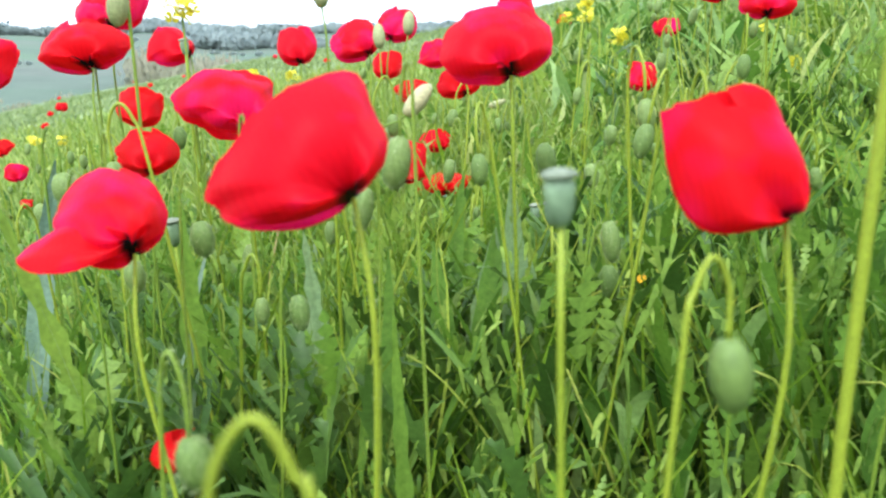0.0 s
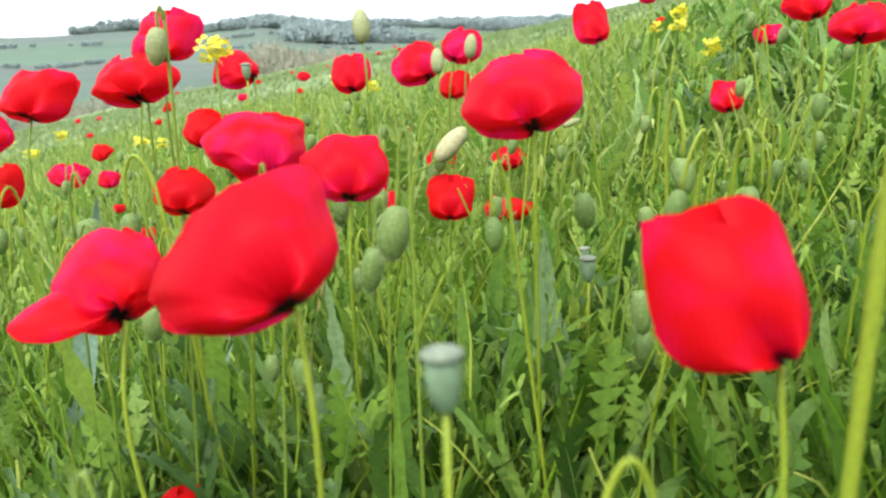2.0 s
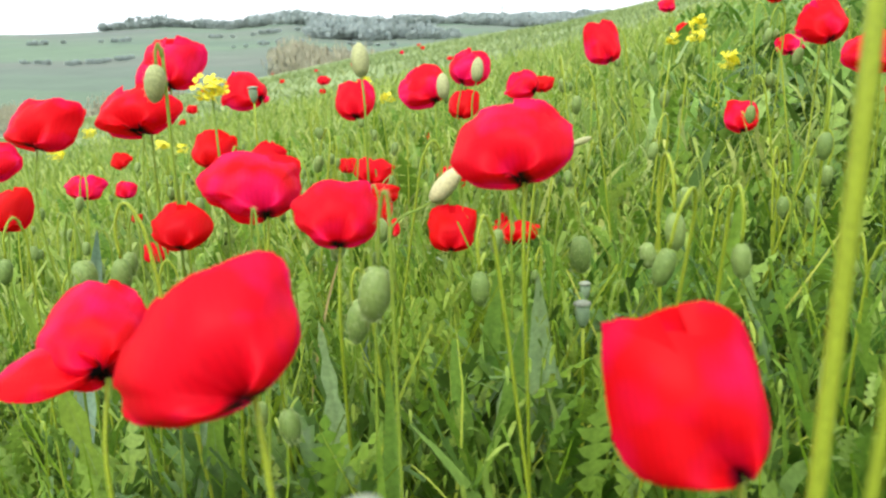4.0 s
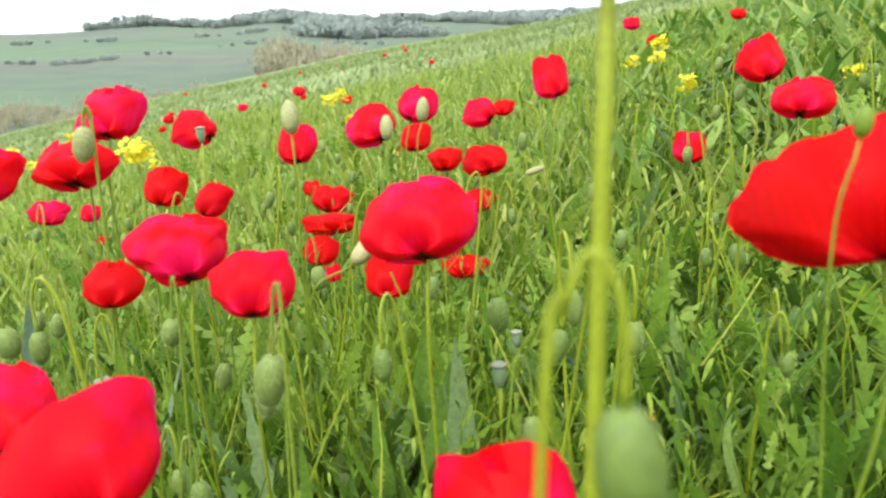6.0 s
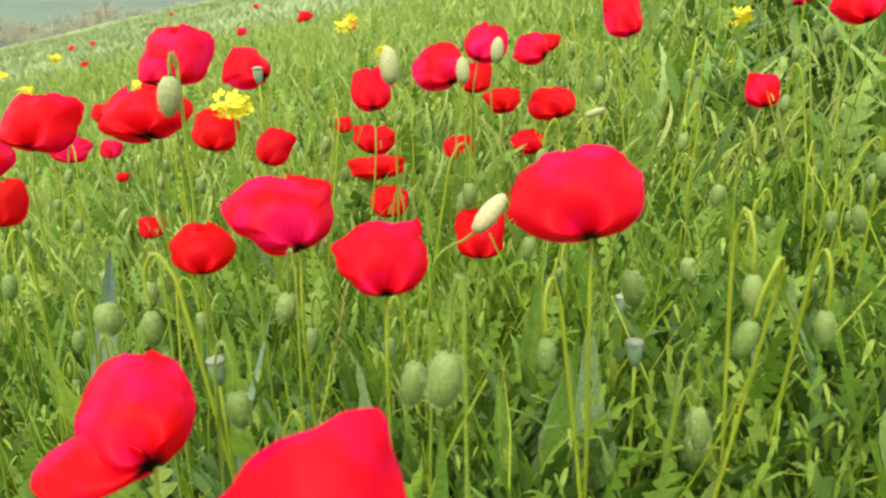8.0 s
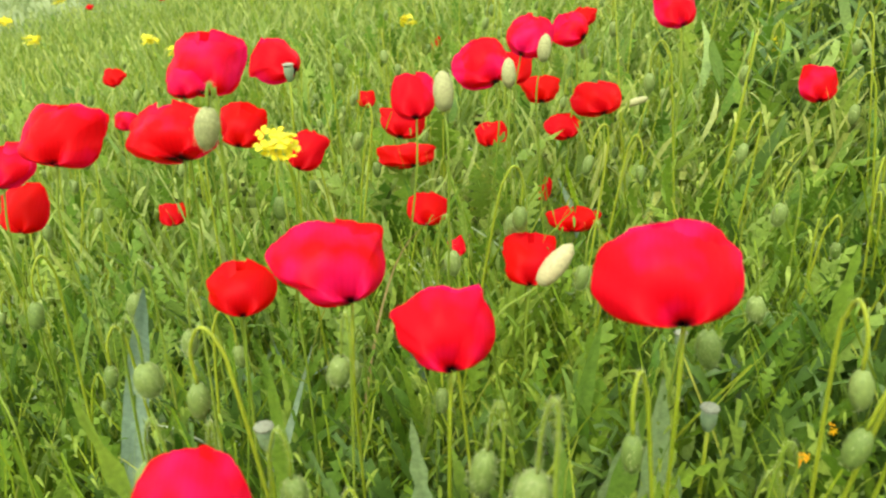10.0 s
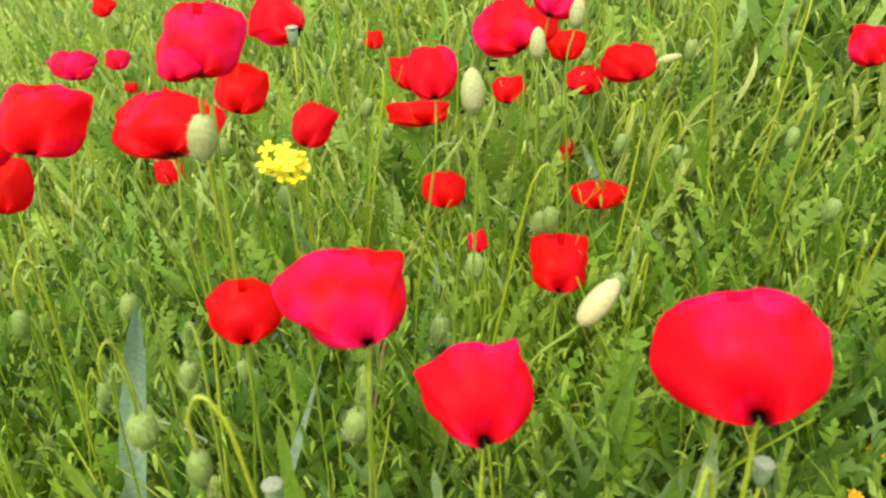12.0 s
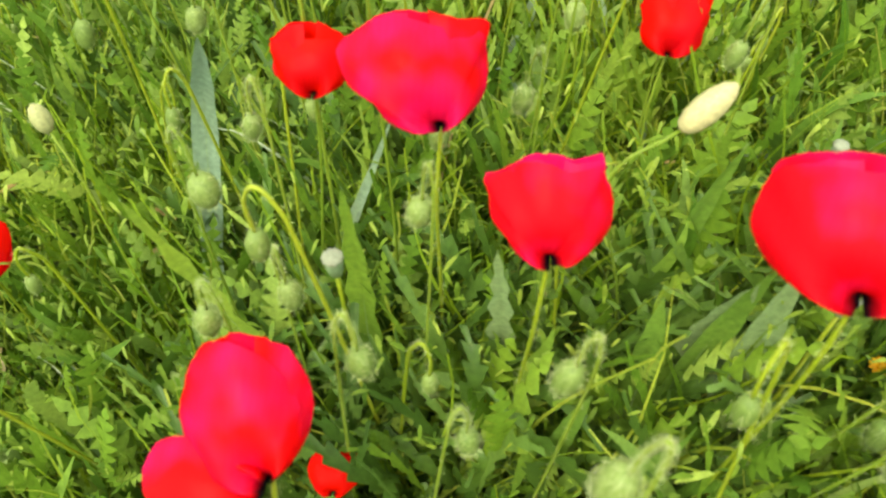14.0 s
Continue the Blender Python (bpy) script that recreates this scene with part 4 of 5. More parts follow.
def nodding_bud(at, size=(1.0, 1.0), side=0.016, back=0.0, rise=0.028, hairs=110, seed=0, stout=1.0, foot=None, mat=None, label="hairy green poppy bud nodding on an arched stem"):
    """A bud that hangs from an arched stem. at: the middle of the bud; side: how far the stem rises beside it."""
    rng = random.Random(900 + seed)
    c = Vector(at)
    half = 0.011 * size[1]
    if foot is None:
        foot = (c.x + side * 1.6 + rng.uniform(-0.01, 0.01), c.y + back * 1.5 + rng.uniform(-0.01, 0.015))
    ground = Vector((foot[0], foot[1], float(ground_z(foot[0], foot[1])) - 0.004))
    thing = new("poppy_bud")
    thing.location = ground
    q = c - ground
    neck = q + Vector((0, 0, half))
    turn = Matrix.Translation(neck) @ axis_turn(172, 180 if side > 0 else 0)
    bud_mesh(turn, size, mat or BUD, hairs, rng, thing)
    top = neck + Vector((side * 0.45, back * 0.4, rise))
    path = smooth_path([(0, 0, 0), Vector((q.x + side * 1.1, q.y + back, 0)) * 0.5 + Vector((0, 0, q.z * 0.45)), Vector((q.x + side, q.y + back, q.z)), top + Vector((side * 0.35, back * 0.3, -0.008)), top, neck + Vector((side * 0.06, 0, rise * 0.6)), neck], 26)
    v, f = tube(path, (0.0011 if c.y < 0.2 else 0.00085) * stout, 6, 0.8)
    part("stem", mesh_data("stem", v, f, YOUNG_STEM if c.y < 0.2 else STEM), thing)
    if hairs:
        v, f = hairs_on_path(path, 0.0012, hairs * 2, 0.0024, rng)
        part("hairs", mesh_data("hairs", v, f, HAIR, smooth=False), thing)
    return tagged(thing, label, "poppy bud", "buds in the meadow")


def upright_bud(at, size=(1.0, 1.1), stout=1.0, lean=8, away=8, seed=0, mat=None, hairs=110, label="pale upright poppy bud about to open"):
    rng = random.Random(1300 + seed)
    c = Vector(at)
    foot = (c.x + rng.uniform(0.0, 0.03), c.y + rng.uniform(-0.01, 0.02))
    ground = Vector((foot[0], foot[1], float(ground_z(foot[0], foot[1])) - 0.004))
    thing = new("poppy_bud")
    thing.location = ground
    rot = blown(lean, away)
    ax = rot.to_3x3() @ Vector((0, 0, 1))
    neck = c - ground - ax * (0.011 * size[1])
    bud_mesh(Matrix.Translation(neck) @ rot, size, mat or PALE_BUD, hairs, rng, thing)
    path = smooth_path([(0, 0, 0), Vector((neck.x * 0.4, neck.y * 0.4, neck.z * 0.5)), neck - ax * 0.04, neck], 16)
    v, f = tube(path, 0.0009 * stout, 6, 0.85)
    part("stem", mesh_data("stem", v, f, STEM), thing)
    v, f = hairs_on_path(path, 0.0012, 90, 0.0024, rng)
    part("hairs", mesh_data("hairs", v, f, HAIR, smooth=False), thing)
    return tagged(thing, label, "poppy bud", "buds in the meadow")


def seed_pod(at, k=1.0, lean=4, seed=0, label="grey-green poppy seed pod with a ribbed cap"):
    rng = random.Random(1700 + seed)
    c = Vector(at)
    foot = (c.x + rng.uniform(-0.01, 0.015), c.y + rng.uniform(-0.01, 0.01))
    ground = Vector((foot[0], foot[1], float(ground_z(foot[0], foot[1])) - 0.004))
    thing = new("poppy_pod")
    thing.location = ground
    turn = Matrix.Translation(c - ground) @ axis_turn(lean, 180)
    v, f = lathe([(0.0014 * k, -0.006 * k), (0.0030 * k, -0.004 * k), (0.0044 * k, 0.000), (0.0050 * k, 0.005 * k), (0.0048 * k, 0.008 * k), (0.0036 * k, 0.0095 * k)], 16)
    pod = part("capsule", mesh_data("capsule", moved(v, turn), f, POD), thing)
    v, f = lathe([(0.0052 * k, 0.0095 * k), (0.0062 * k, 0.0100 * k), (0.0058 * k, 0.0112 * k), (0.003 * k, 0.0122 * k), (0.0008 * k, 0.0126 * k)], 20, 0.12, 10)
    part("cap", mesh_data("cap", moved(v, turn), f, POD_CAP), pod, "flat rayed cap")
    end = turn @ Vector((0, 0, -0.006 * k))
    path = smooth_path([(0, 0, 0), Vector((end.x * 0.5 + 0.004, end.y * 0.5, end.z * 0.5)), end], 12)
    v, f = tube(path, 0.0013 * k, 6, 0.9)
    part("stem", mesh_data("stem", v, f, YOUNG_STEM), thing)
    return tagged(thing, label, "seed pod", "pods in the meadow")


NODDING = [
    ((-0.009, 0.363, 0.468), (1.08, 1.15), 0.007), ((0.079, 0.512, 0.453), (1.0, 1.05), -0.014), ((-0.209, 0.449, 0.443), (1.05, 0.9), -0.012),
    ((-0.109, 0.463, 0.450), (0.9, 0.8), 0.006), ((0.120, 0.148, 0.556), (0.72, 0.8), -0.010), ((0.175, 0.737, 0.452), (0.9, 0.9), 0.014),
    ((0.104, 0.424, 0.417), (0.8, 1.1), -0.012), ((-0.116, 0.399, 0.424), (0.9, 0.9), -0.010), ((-0.168, 0.436, 0.394), (0.85, 0.9), -0.006),
    ((-0.182, 0.397, 0.425), (0.9, 0.9), 0.012), ((0.020, 0.640, 0.430), (0.8, 0.9), 0.010), ((0.130, 0.610, 0.430), (0.9, 0.9), -0.016),
]
NODDING_LOW = [
    ((0.075, 0.172, 0.440), (0.75, 0.85), -0.012), ((-0.022, 0.093, 0.438), (0.75, 0.85), 0.014), ((-0.066, 0.215, 0.395), (0.8, 0.8), -0.010),
    ((-0.066, 0.395, 0.385), (0.8, 0.9), -0.008), ((0.112, 0.455, 0.385), (0.9, 1.0), -0.012), ((-0.300, 0.600, 0.400), (0.9, 0.9), 0.012),
    ((-0.084, 0.556, 0.440), (0.8, 0.9), 0.008), ((0.300, 0.860, 0.450), (0.9, 0.9), 0.015),
    ((-0.075, 0.636, 0.436), (0.9, 0.9), -0.010), ((-0.033, 0.670, 0.454), (0.8, 0.9), 0.010), ((-0.030, 0.411, 0.438), (0.9, 1.1), 0.007),
    ((0.249, 0.642, 0.463), (0.9, 1.0), -0.012), ((-0.206, 0.496, 0.438), (0.7, 0.8), 0.010), ((-0.134, 0.582, 0.370), (0.9, 1.0), 0.008),
]
for k, (at, size, side) in enumerate(NODDING + NODDING_LOW):
    close_by = at[1] < 0.2
    nodding_bud(at, size, side, 0.004 * ((k % 3) - 1), seed=k, rise=0.020 if close_by else 0.033 if k in (0, 6, 10) else 0.026, hairs=0 if close_by else 420 if k == 0 else 220, stout=0.75 if close_by else 1.15 if k == 0 else 1.0)

nodding_bud((-0.202, 0.540, 0.552), (1.05, 1.15), 0.004, 0.003, rise=0.013, hairs=260, seed=31, stout=1.5, mat=PALE_BUD, label="pale hairy bud hanging from a stout hairy stem")

rng_hook = random.Random(77)
hooks = []
for k in range(6):
    h = 0.215 + 0.022 * k
    c = (30.0 + 0.2 * k, -3.0)
    hooks.append(nodding_bud((c[0], c[1], float(ground_z(*c)) + h), (0.48 + 0.06 * k, 0.6 + 0.06 * k), (-1) ** k * (0.009 + 0.002 * k), 0.002, 0.02 + 0.002 * k, 60, 50 + k))
for k in range(250):
    r, a = math.sqrt(rng_hook.uniform(0.40 ** 2, 1.9 ** 2)), radians(rng_hook.uniform(-48, 42))
    x, y = r * math.sin(a), r * math.cos(a)
    m = pose(x, y, float(ground_z(x, y)) - 0.004, rng_hook.uniform(-8, 8), rng_hook.uniform(-8, 8), rng_hook.uniform(0, 360))
    if k < 6:
        hooks[k].matrix_basis = m
    else:
        copy_thing(hooks[k % 6], m)

for k, (at, lean, size) in enumerate((
        ((-0.077, 0.595, 0.568), 6, (0.95, 1.1)), ((-0.048, 0.788, 0.545), 4, (0.95, 1.1)), ((-0.020, 0.830, 0.560), -4, (0.95, 1.1)),
        ((0.090, 1.050, 0.470), -70, (0.7, 1.2)))):
    upright_bud(at, size, 1.0, lean, 8, seed=k)
upright_bud((0.186, 0.262, 0.592), (0.34, 0.36), 0.5, -6, 4, seed=21, mat=STEM, hairs=14, label="tiny yellow-green bud on a bare thin stalk")
upright_bud((-0.336, 0.491, 0.407), (0.8, 0.8), 1.0, 20, 10, seed=22, label="small pale hairy bud above the leaves")
upright_bud((-0.004, 0.522, 0.492), (0.95, 1.3), 1.0, -40, 34, seed=20, mat=CREAM, hairs=10, label="cream-coloured poppy bud leaning on a bent stem")
seed_pod((0.035, 0.172, 0.480), 0.72, seed=1)
seed_pod((0.083, 0.495, 0.418), 0.9, seed=2)
seed_pod((-0.145, 0.444, 0.416), 0.9, seed=3)
seed_pod((-0.243, 0.800, 0.532), 0.9, seed=4)
seed_pod((0.088, 0.616, 0.397), 0.8, seed=5)


# ---- single leaves that stand out ----
def leaf(foot, tip, width, mat, shape, bow=0.03, twist=0.0, label="", segs=14):
    """One leaf from its foot to its tip, folded along the midrib."""
    a, b = Vector(foot), Vector(tip)
    a.z = float(ground_z(a.x, a.y)) + foot[2]
    thing_base = Vector((a.x, a.y, a.z))
    d = b - a
    side = d.cross(Vector((0, -1, 0.4))).normalized()
    side = Matrix.Rotation(radians(twist), 3, d.normalized()) @ side
    out = d.cross(side).normalized()
    verts, faces = [], []
    for k in range(segs + 1):
        t = k / segs
        p = d * t + out * (bow * math.sin(math.pi * t * 0.9)) + Vector((0, 0, bow * math.sin(math.pi * t)))
        hw = width / 2 * shape[k] * (1 + 0.06 * math.sin(k * 2.7))
        for o in (-1, -0.5, 0, 0.5, 1):
            verts.append(p + side * (o * hw) - out * (0.3 * hw * abs(o)))
    for k in range(segs):
        for j in range(4):
            q = k * 5 + j
            faces.append((q, q + 1, q + 6, q + 5))
    ob = new("leaf")
    ob.location = thing_base
    part("blade", mesh_data("blade", verts, faces, mat), ob)
    spine = [verts[k * 5 + 2] + out * 0.0004 for k in range(segs + 1)]
    v, f = tube(spine, min(0.0009, width * 0.05), 5, 0.3)
    part("midrib", mesh_data("midrib", v, f, PALE_LEAF), ob, "pale raised midrib")
    return tagged(ob, label, "leaf", "single leaves")


leaf((-0.30, 0.50, 0.03), (-0.249, 0.519, 0.451), 0.018, GLAUCOUS, lance_shape(14), 0.05, 20, "broad blue-green grass blade standing upright")
leaf((-0.24, 0.52, 0.02), (-0.161, 0.564, 0.400), 0.015, GLAUCOUS, grass_shape(14), 0.015, -20, "blue-green grass blade leaning over")
leaf((0.030, 0.47, 0.05), (0.052, 0.500, 0.425), 0.020, BROAD, lance_shape(14), 0.012, 10, "pale lance-shaped leaf with a wavy edge")
leaf((0.020, 0.46, 0.03), (0.005, 0.480, 0.405), 0.020, BROAD, lance_shape(14), 0.014, -14, "pale green lance-shaped leaf")
leaf((0.060, 0.45, 0.02), (0.078, 0.452, 0.385), 0.018, BROAD, lance_shape(14), 0.010, 25, "upright pale green leaf beside a poppy stem")
leaf((-0.140, 0.46, 0.04), (-0.151, 0.468, 0.442), 0.024, LOBED, lobed_shape(14, 0.4), 0.010, 0, "toothed green leaf standing upright")
leaf((0.00, 0.36, 0.02), (-0.013, 0.372, 0.395), 0.011, LOBED, lobed_shape(14, 0.35), 0.012, 15, "pale toothed leaf pointing up")
leaf((0.02, 0.55, 0.05), (0.030, 0.560, 0.440), 0.018, BROAD, lance_shape(14), 0.012, 30, "dark green leaf curving over")
leaf((0.19, 0.62, 0.04), (0.200, 0.640, 0.470), 0.026, LOBED, lobed_shape(14, 0.5), 0.012, 5, "tall jagged thistle-like leaf")
leaf((0.10, 0.60, 0.05), (0.165, 0.600, 0.425), 0.012, GRASS, grass_shape(14), 0.045, 40, "arched grass blade catching the light")
leaf((0.10, 0.86, 0.05), (0.020, 0.830, 0.470), 0.010, GRASS, grass_shape(14), 0.05, 40, "arched pale grass blade")

leaf((0.094, 0.548, 0.06), (0.082, 0.569, 0.365), 0.02, BROAD, lobed_shape(14, 0.25), 0.010, 10, "pale green leaf with a shallow-toothed edge")
leaf((0.068, 0.555, 0.06), (0.064, 0.542, 0.360), 0.02, BROAD, lance_shape(14), 0.010, -15, "broad pale green leaf folded at the middle")
leaf((0.055, 0.553, 0.06), (0.036, 0.563, 0.355), 0.011, GLAUCOUS, lance_shape(14), 0.010, 8, "narrow blue-green leaf pointing up")
leaf((0.098, 0.520, 0.06), (0.078, 0.499, 0.360), 0.013, BROAD, lobed_shape(14, 0.35), 0.010, 0, "small pale toothed leaf near the ground")
leaf((0.009, 0.478, 0.06), (-0.011, 0.490, 0.339), 0.016, BROAD, lance_shape(14), 0.010, 12, "smooth mid-green leaf standing upright")
leaf((0.034, 0.546, 0.06), (0.018, 0.578, 0.351), 0.012, LOBED, lobed_shape(14, 0.3), 0.010, -10, "light green leaf curling at its tip")
leaf((0.120, 0.577, 0.06), (0.108, 0.550, 0.370), 0.018, BROAD, lance_shape(14), 0.010, 30, "dark green leaf lying over its neighbours")
leaf((-0.223, 0.596, 0.06), (-0.212, 0.590, 0.300), 0.018, BROAD, lobed_shape(14, 0.5), 0.010, 0, "three-pointed pale green leaf")
leaf((-0.359, 0.574, 0.06), (-0.386, 0.554, 0.258), 0.014, LOBED, lobed_shape(14, 0.5), 0.010, 10, "toothed pale leaf leaning over")
leaf((-0.131, 0.458, 0.06), (-0.127, 0.444, 0.310), 0.016, BROAD, lance_shape(14), 0.010, 0, "grey-green leaf low among the stems")
leaf((-0.084, 0.560, 0.06), (-0.089, 0.548, 0.325), 0.018, LOBED, lobed_shape(14, 0.3), 0.010, 0, "crinkled mid-green leaf low in the grass")
leaf((-0.072, 0.753, 0.06), (-0.068, 0.715, 0.340), 0.017, BROAD, lance_shape(14), 0.010, 5, "upright dark green lance-shaped leaf")
leaf((0.067, 0.786, 0.06), (0.061, 0.739, 0.371), 0.012, LOBED, lobed_shape(14, 0.6), 0.010, -20, "feathery leaf catching the light")
leaf((-0.379, 0.435, 0.06), (-0.356, 0.421, 0.257), 0.01, GLAUCOUS, grass_shape(14), 0.010, 40, "blue-green blade lying low")

leaf((-0.160, 0.66, 0.06), (-0.078, 0.678, 0.452), 0.0028, DRY, grass_shape(14), 0.05, 30, "pale arching dry grass stalk across a flower")

leaf((0.070, 0.485, 0.06), (0.056, 0.490, 0.445), 0.022, PALE_LEAF, lance_shape(14), 0.008, 5, "pale grey-green leaf standing under a poppy")
leaf((0.030, 0.500, 0.06), (0.047, 0.499, 0.410), 0.028, PALE_LEAF, lobed_shape(14, 0.25), 0.010, -8, "broad pale leaf with a blunt wavy tip")
leaf((0.060, 0.590, 0.06), (0.040, 0.590, 0.345), 0.013, PALE_LEAF, lance_shape(14), 0.008, 10, "narrow grey-green leaf pointing up")
leaf((0.085, 0.470, 0.05), (0.070, 0.478, 0.392), 0.018, PALE_LEAF, lobed_shape(14, 0.4), 0.010, 12, "small pale leaf with rounded lobes")
leaf((-0.025, 0.440, 0.04), (-0.019, 0.415, 0.415), 0.012, BROAD, lance_shape(14), 0.010, -5, "broad mid-green leaf standing upright")
leaf((-0.170, 0.440, 0.06), (-0.239, 0.429, 0.443), 0.020, SHOOT, lobed_shape(14, 0.6), 0.012, 30, "bright jagged poppy leaf lying aslant")
leaf((-0.060, 0.490, 0.06), (-0.076, 0.477, 0.412), 0.020, PALE_LEAF, lobed_shape(14, 0.5), 0.010, 0, "pale rounded leaf with deep lobes")

# ---- yellow flowers ----
def mustard(at, size=0.022, flowers=14, seed=0, label="yellow mustard flower head on a thin green stem"):
    rng = random.Random(2100 + seed)
    c = Vector(at)
    foot = (c.x + rng.uniform(-0.03, 0.03), c.y + rng.uniform(-0.02, 0.03))
    ground = Vector((foot[0], foot[1], float(ground_z(foot[0], foot[1])) - 0.004))
    thing = new("mustard_plant")
    thing.location = ground
    q = c - ground
    verts, faces = [], []
    r = size * 0.25
    for a in range(4):
        i = len(verts)
        d = radians(90 * a)
        for rad, wide, up in ((0.12, 0.10, 0), (0.7, 0.42, 0.12), (1.0, 0.22, 0.05)):
            for s in (-1, 1):
                verts.append(Vector((r * (rad * math.cos(d) - s * wide * math.sin(d)), r * (rad * math.sin(d) + s * wide * math.cos(d)), r * up)))
        faces += [(i, i + 1, i + 3, i + 2), (i + 2, i + 3, i + 5, i + 4)]
    floret = mesh_data("floret", verts, faces, YELLOW)
    for _ in range(flowers):
        p = q + Vector((rng.uniform(-1, 1), rng.uniform(-1, 1), rng.uniform(-0.8, 0.8))) * size * 0.45
        turn = Matrix.Translation(p) @ axis_turn(rng.uniform(0, 60), rng.uniform(0, 360), rng.uniform(0, 90))
        part("floret", floret, thing).matrix_basis = turn
    path = smooth_path([(0, 0, 0), (q.x * 0.3, q.y * 0.4, q.z * 0.5), q - Vector((0, 0, size * 0.2))], 10)
    v, f = tube(path, 0.0011, 5, 0.7)
    for k in range(6):
        b = path[6] .lerp(path[9], k / 6)
        e = b + Vector((rng.uniform(-0.02, 0.02), rng.uniform(-0.015, 0.015), 0.016))
        v2, f2 = tube(smooth_path([b, (b + e) / 2 + Vector((0, 0, -0.002)), e], 4), 0.0006, 4, 0.7)
        f += [tuple(i + len(v) for i in g) for g in f2]
        v += v2
    part("stem", mesh_data("stem", v, f, STEM), thing)
    return tagged(thing, label, "wild flower", "mustard flowers")


for k, (at, size) in enumerate((
        ((-0.157, 0.525, 0.550), 0.019), ((0.322, 1.368, 0.572), 0.030), ((0.304, 1.348, 0.500), 0.026), ((0.300, 1.560, 0.640), 0.028),
        ((0.240, 1.420, 0.605), 0.022), ((0.290, 1.500, 0.615), 0.024), ((-0.580, 2.53, 0.500), 0.045), ((-0.510, 2.17, 0.500), 0.035),
        ((-0.250, 1.43, 0.505), 0.020), ((0.470, 1.020, 0.520), 0.024), ((0.62, 1.50, 0.590), 0.030), ((-4.95, 7.62, -0.18), 0.12),
        ((-2.6, 3.6, 0.16), 0.06), ((-2.05, 3.0, 0.18), 0.05), ((-1.2, 2.35, 0.31), 0.035), ((-0.95, 2.0, 0.34), 0.03))):
    mustard(at, size, 24, k)


def marigold(at, seed=0):
    rng = random.Random(2500 + seed)
    c = Vector(at)
    ground = Vector((c.x + 0.004, c.y + 0.003, float(ground_z(c.x + 0.004, c.y + 0.003)) - 0.004))
    thing = new("marigold")
    thing.location = ground
    turn = Matrix.Translation(c - ground) @ axis_turn(rng.uniform(10, 40), rng.uniform(180, 300))
    verts, faces = [], []
    for a in range(11):
        d = 2 * math.pi * a / 11
        i = len(verts)
        for rad, wide, up in ((0.001, 0.0006, 0.0), (0.0045, 0.0013, 0.0012), (0.0062, 0.0007, 0.0008)):
            for s in (-1, 1):
                verts.append(turn @ Vector((rad * math.cos(d) - s * wide * math.sin(d), rad * math.sin(d) + s * wide * math.cos(d), up)))
        faces += [(i, i + 1, i + 3, i + 2), (i + 2, i + 3, i + 5, i + 4)]
    part("petals", mesh_data("petals", verts, faces, ORANGE), thing)
    v, f = lathe([(0.0018, -0.001), (0.0022, 0.0005), (0.0012, 0.0016)], 8)
    part("disc", mesh_data("disc", moved(v, turn), f, ORANGE), thing)
    q = c - ground
    v, f = tube(smooth_path([(0, 0, 0), (q.x * 0.4, q.y * 0.5, q.z * 0.5), q], 6), 0.0008, 5, 0.8)
    part("stem", mesh_data("stem", v, f, STEM), thing)
    return tagged(thing, "tiny orange marigold low among the leaves", "wild flower", "marigolds")


for k, at in enumerate(((0.157, 0.546, 0.361), (0.141, 0.528, 0.333), (0.145, 0.509, 0.335), (0.19, 0.60, 0.35), (0.20, 0.70, 0.36))):
    marigold(at, k)


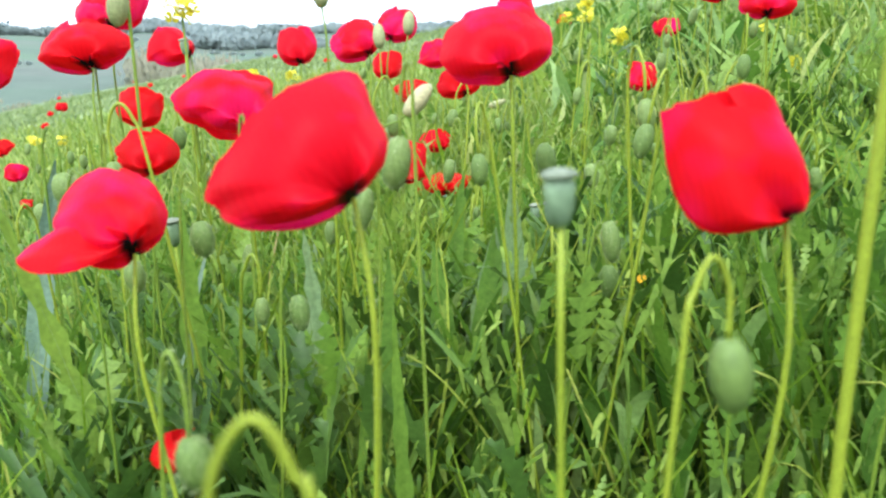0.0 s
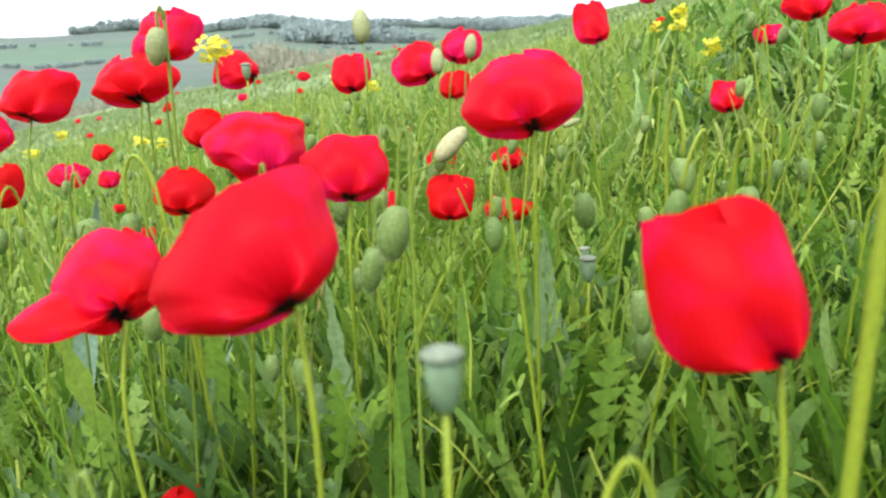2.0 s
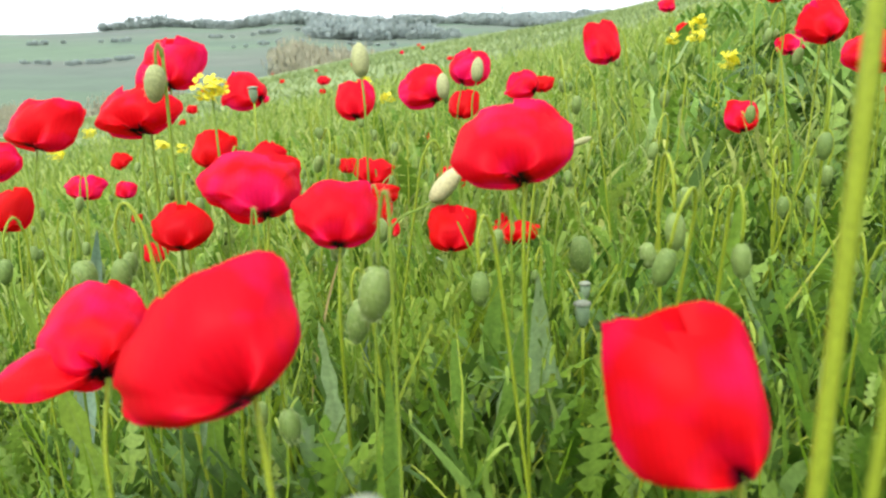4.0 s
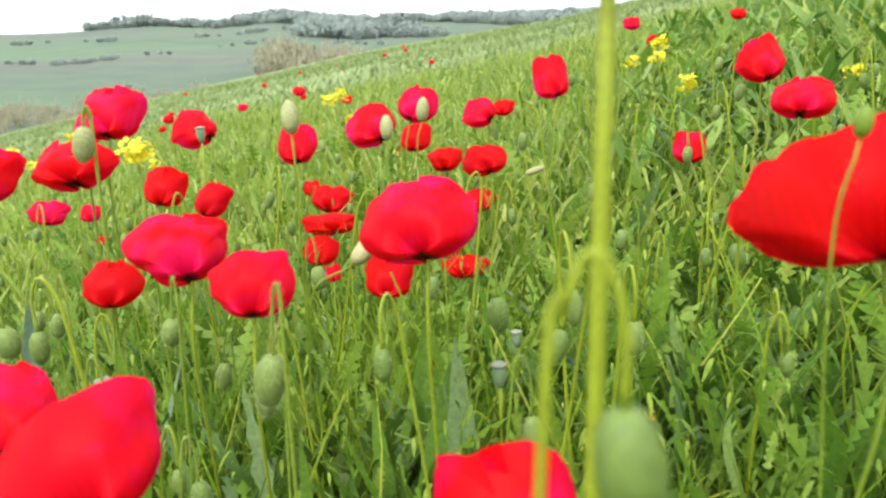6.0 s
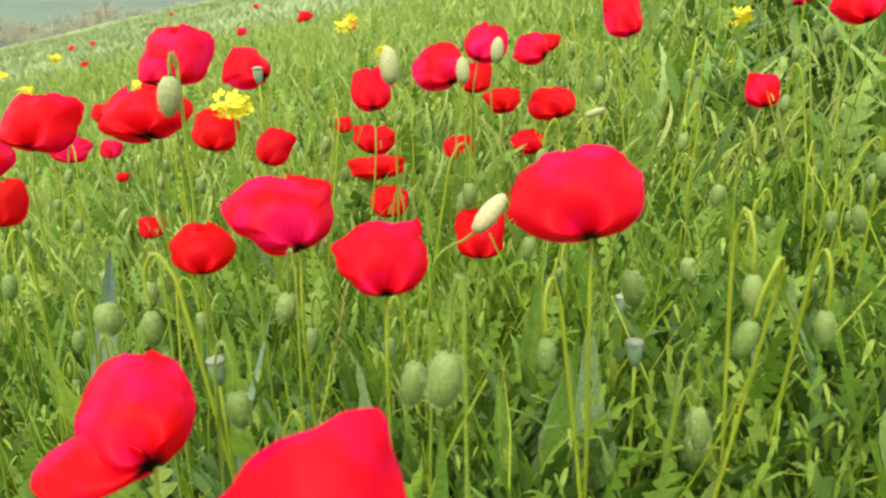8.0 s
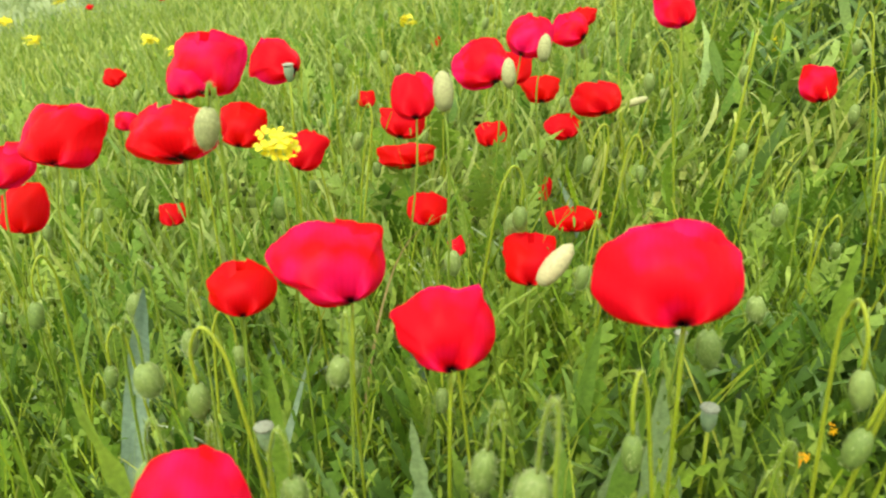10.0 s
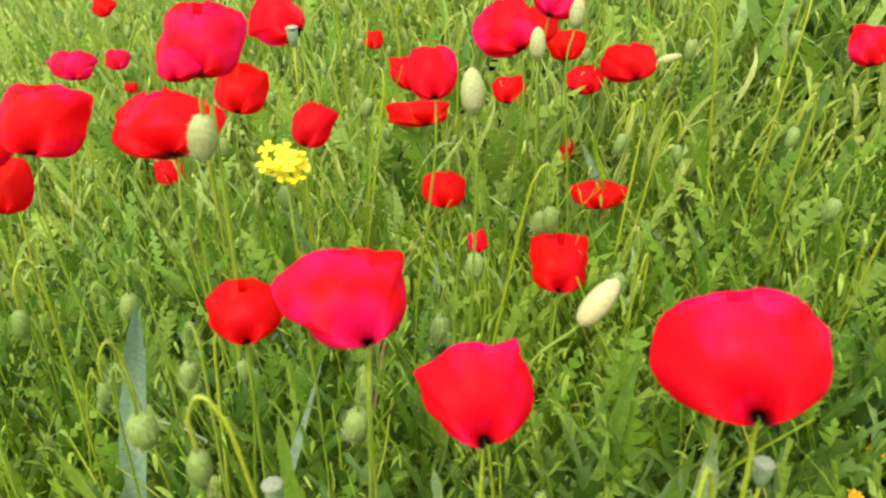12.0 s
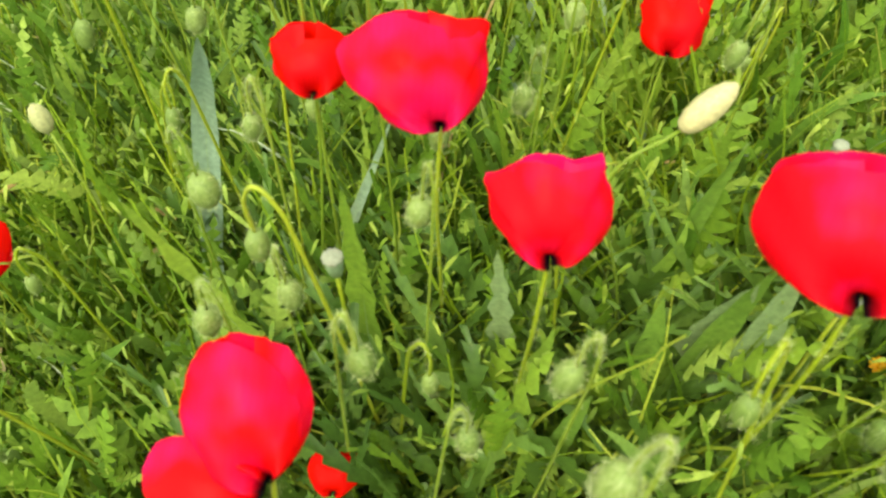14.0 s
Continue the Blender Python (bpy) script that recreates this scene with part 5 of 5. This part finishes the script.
# ---- far hills: woods and a mast on the skyline ----
def far_woods():
    rng = np.random.default_rng(5)
    vs, fs, at = [], [], 0

    def clump(x, y, size):
        nonlocal at
        n = 150
        z0 = float(ground_z(x, y))
        p = rng.normal(0, 1, (n, 3))
        p /= np.linalg.norm(p, axis=1)[:, None]
        p *= rng.uniform(0.55, 1.0, (n, 1))
        c = np.stack([x + p[:, 0] * size * 0.75, y + p[:, 1] * size * 0.75, z0 + size * 0.36 + p[:, 2] * size * 0.42], 1)
        q = rng.normal(0, 1, (n, 4, 3)) * size * 0.12
        vs.append((c[:, None, :] + q).reshape(-1, 3))
        fs.append(np.arange(n * 4).reshape(n, 4) + at)
        at += n * 4

    for az in np.arange(-50, 12, 0.22):
        el = np.interp(az, SKYLINE_AZ, SKYLINE_EL)
        if rng.random() < 0.9 and az > -32:
            r = 790 + rng.uniform(-30, 5)
            a = math.radians(az + rng.uniform(-0.1, 0.1))
            clump(r * math.sin(a), r * math.cos(a), rng.uniform(4, 9) * (1.5 if abs(az + 28.5) < 1.5 or abs(az + 19.6) < 0.8 else 1))
    for _ in range(1500):
        az = rng.uniform(-29.5, 8)
        r = rng.uniform(480, 780)
        band = math.sin(az * 0.35 + r * 0.012) + 0.8 * math.sin(r * 0.021 + az * 0.11)
        if (band > 0.2 or r > 700 - 2 * az and az > -24) and not (az < -24 and (r < 640 or band < 0.7)):
            a = math.radians(az)
            clump(r * math.sin(a), r * math.cos(a), rng.uniform(5, 11))
    # hedges between the fields
    for r0, az0, az1, size in ((320, -40, -27, 1.6), (420, -24, -12, 2.2), (500, -44, -30, 2.4), (540, -26, -8, 3.0)):
        for az in np.arange(az0, az1, 0.28):
            if rng.random() < 0.4:
                r = r0 + 14 * math.sin(az * 0.6 + r0) + rng.uniform(-5, 5)
                clump(r * math.sin(math.radians(az)), r * math.cos(math.radians(az)), size * rng.uniform(0.6, 1.4))
    mesh_from_arrays("far_woods", np.concatenate(vs), np.concatenate(fs), HAZED_FAR, "woods along the far hills, paled to grey-green by painted haze", "woods")


far_woods()


def thicket():
    """Bare brown bushes on the valley floor, paled by haze put into their colour."""
    rng = np.random.default_rng(8)
    vs, fs, at = [], [], 0
    for az0, az1, r0, r1, size, count in ((-40, -31, 120, 150, 2.4, 46), (-31, -25, 135, 175, 2.6, 26), (-20.5, -13.5, 190, 250, 6.0, 46), (-11, -8, 230, 260, 4.0, 9)):
        for _ in range(count):
            a, r = math.radians(rng.uniform(az0, az1)), rng.uniform(r0, r1)
            x, y, k = r * math.sin(a), r * math.cos(a), size * rng.uniform(0.6, 1.3)
            n = 150
            p = rng.normal(0, 1, (n, 3))
            p /= np.linalg.norm(p, axis=1)[:, None]
            p *= rng.uniform(0.3, 1.0, (n, 1))
            c = np.stack([x + p[:, 0] * k, y + p[:, 1] * k, float(ground_z(x, y)) + k * 0.55 + p[:, 2] * k * 0.65], 1)
            vs.append((c[:, None, :] + rng.normal(0, 1, (n, 4, 3)) * k * np.array([0.035, 0.035, 0.15])).reshape(-1, 3))
            fs.append(np.arange(n * 4).reshape(n, 4) + at)
            at += n * 4
    mesh_from_arrays("bare_bushes", np.concatenate(vs), np.concatenate(fs), HAZED_TWIGS, "brown leafless bushes in the valley, paled by painted haze", "bushes")


thicket()


def mast():
    a = math.radians(-4.75)
    x, y = 780 * math.sin(a), 780 * math.cos(a)
    thing = new("mast")
    thing.location = (x, y, float(ground_z(x, y)) - 1)
    v, f = tube([Vector((0, 0, 0)), Vector((0, 0, 9)), Vector((0, 0, 18))], 1.0, 6, 0.6)
    part("post", mesh_data("post", v, f, HAZED_FAR), thing)
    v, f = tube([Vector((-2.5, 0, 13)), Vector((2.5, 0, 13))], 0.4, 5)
    part("crossarm", mesh_data("crossarm", v, f, HAZED_FAR), thing)
    tagged(thing, "far mast standing on the skyline, painted in haze grey", "mast")


mast()
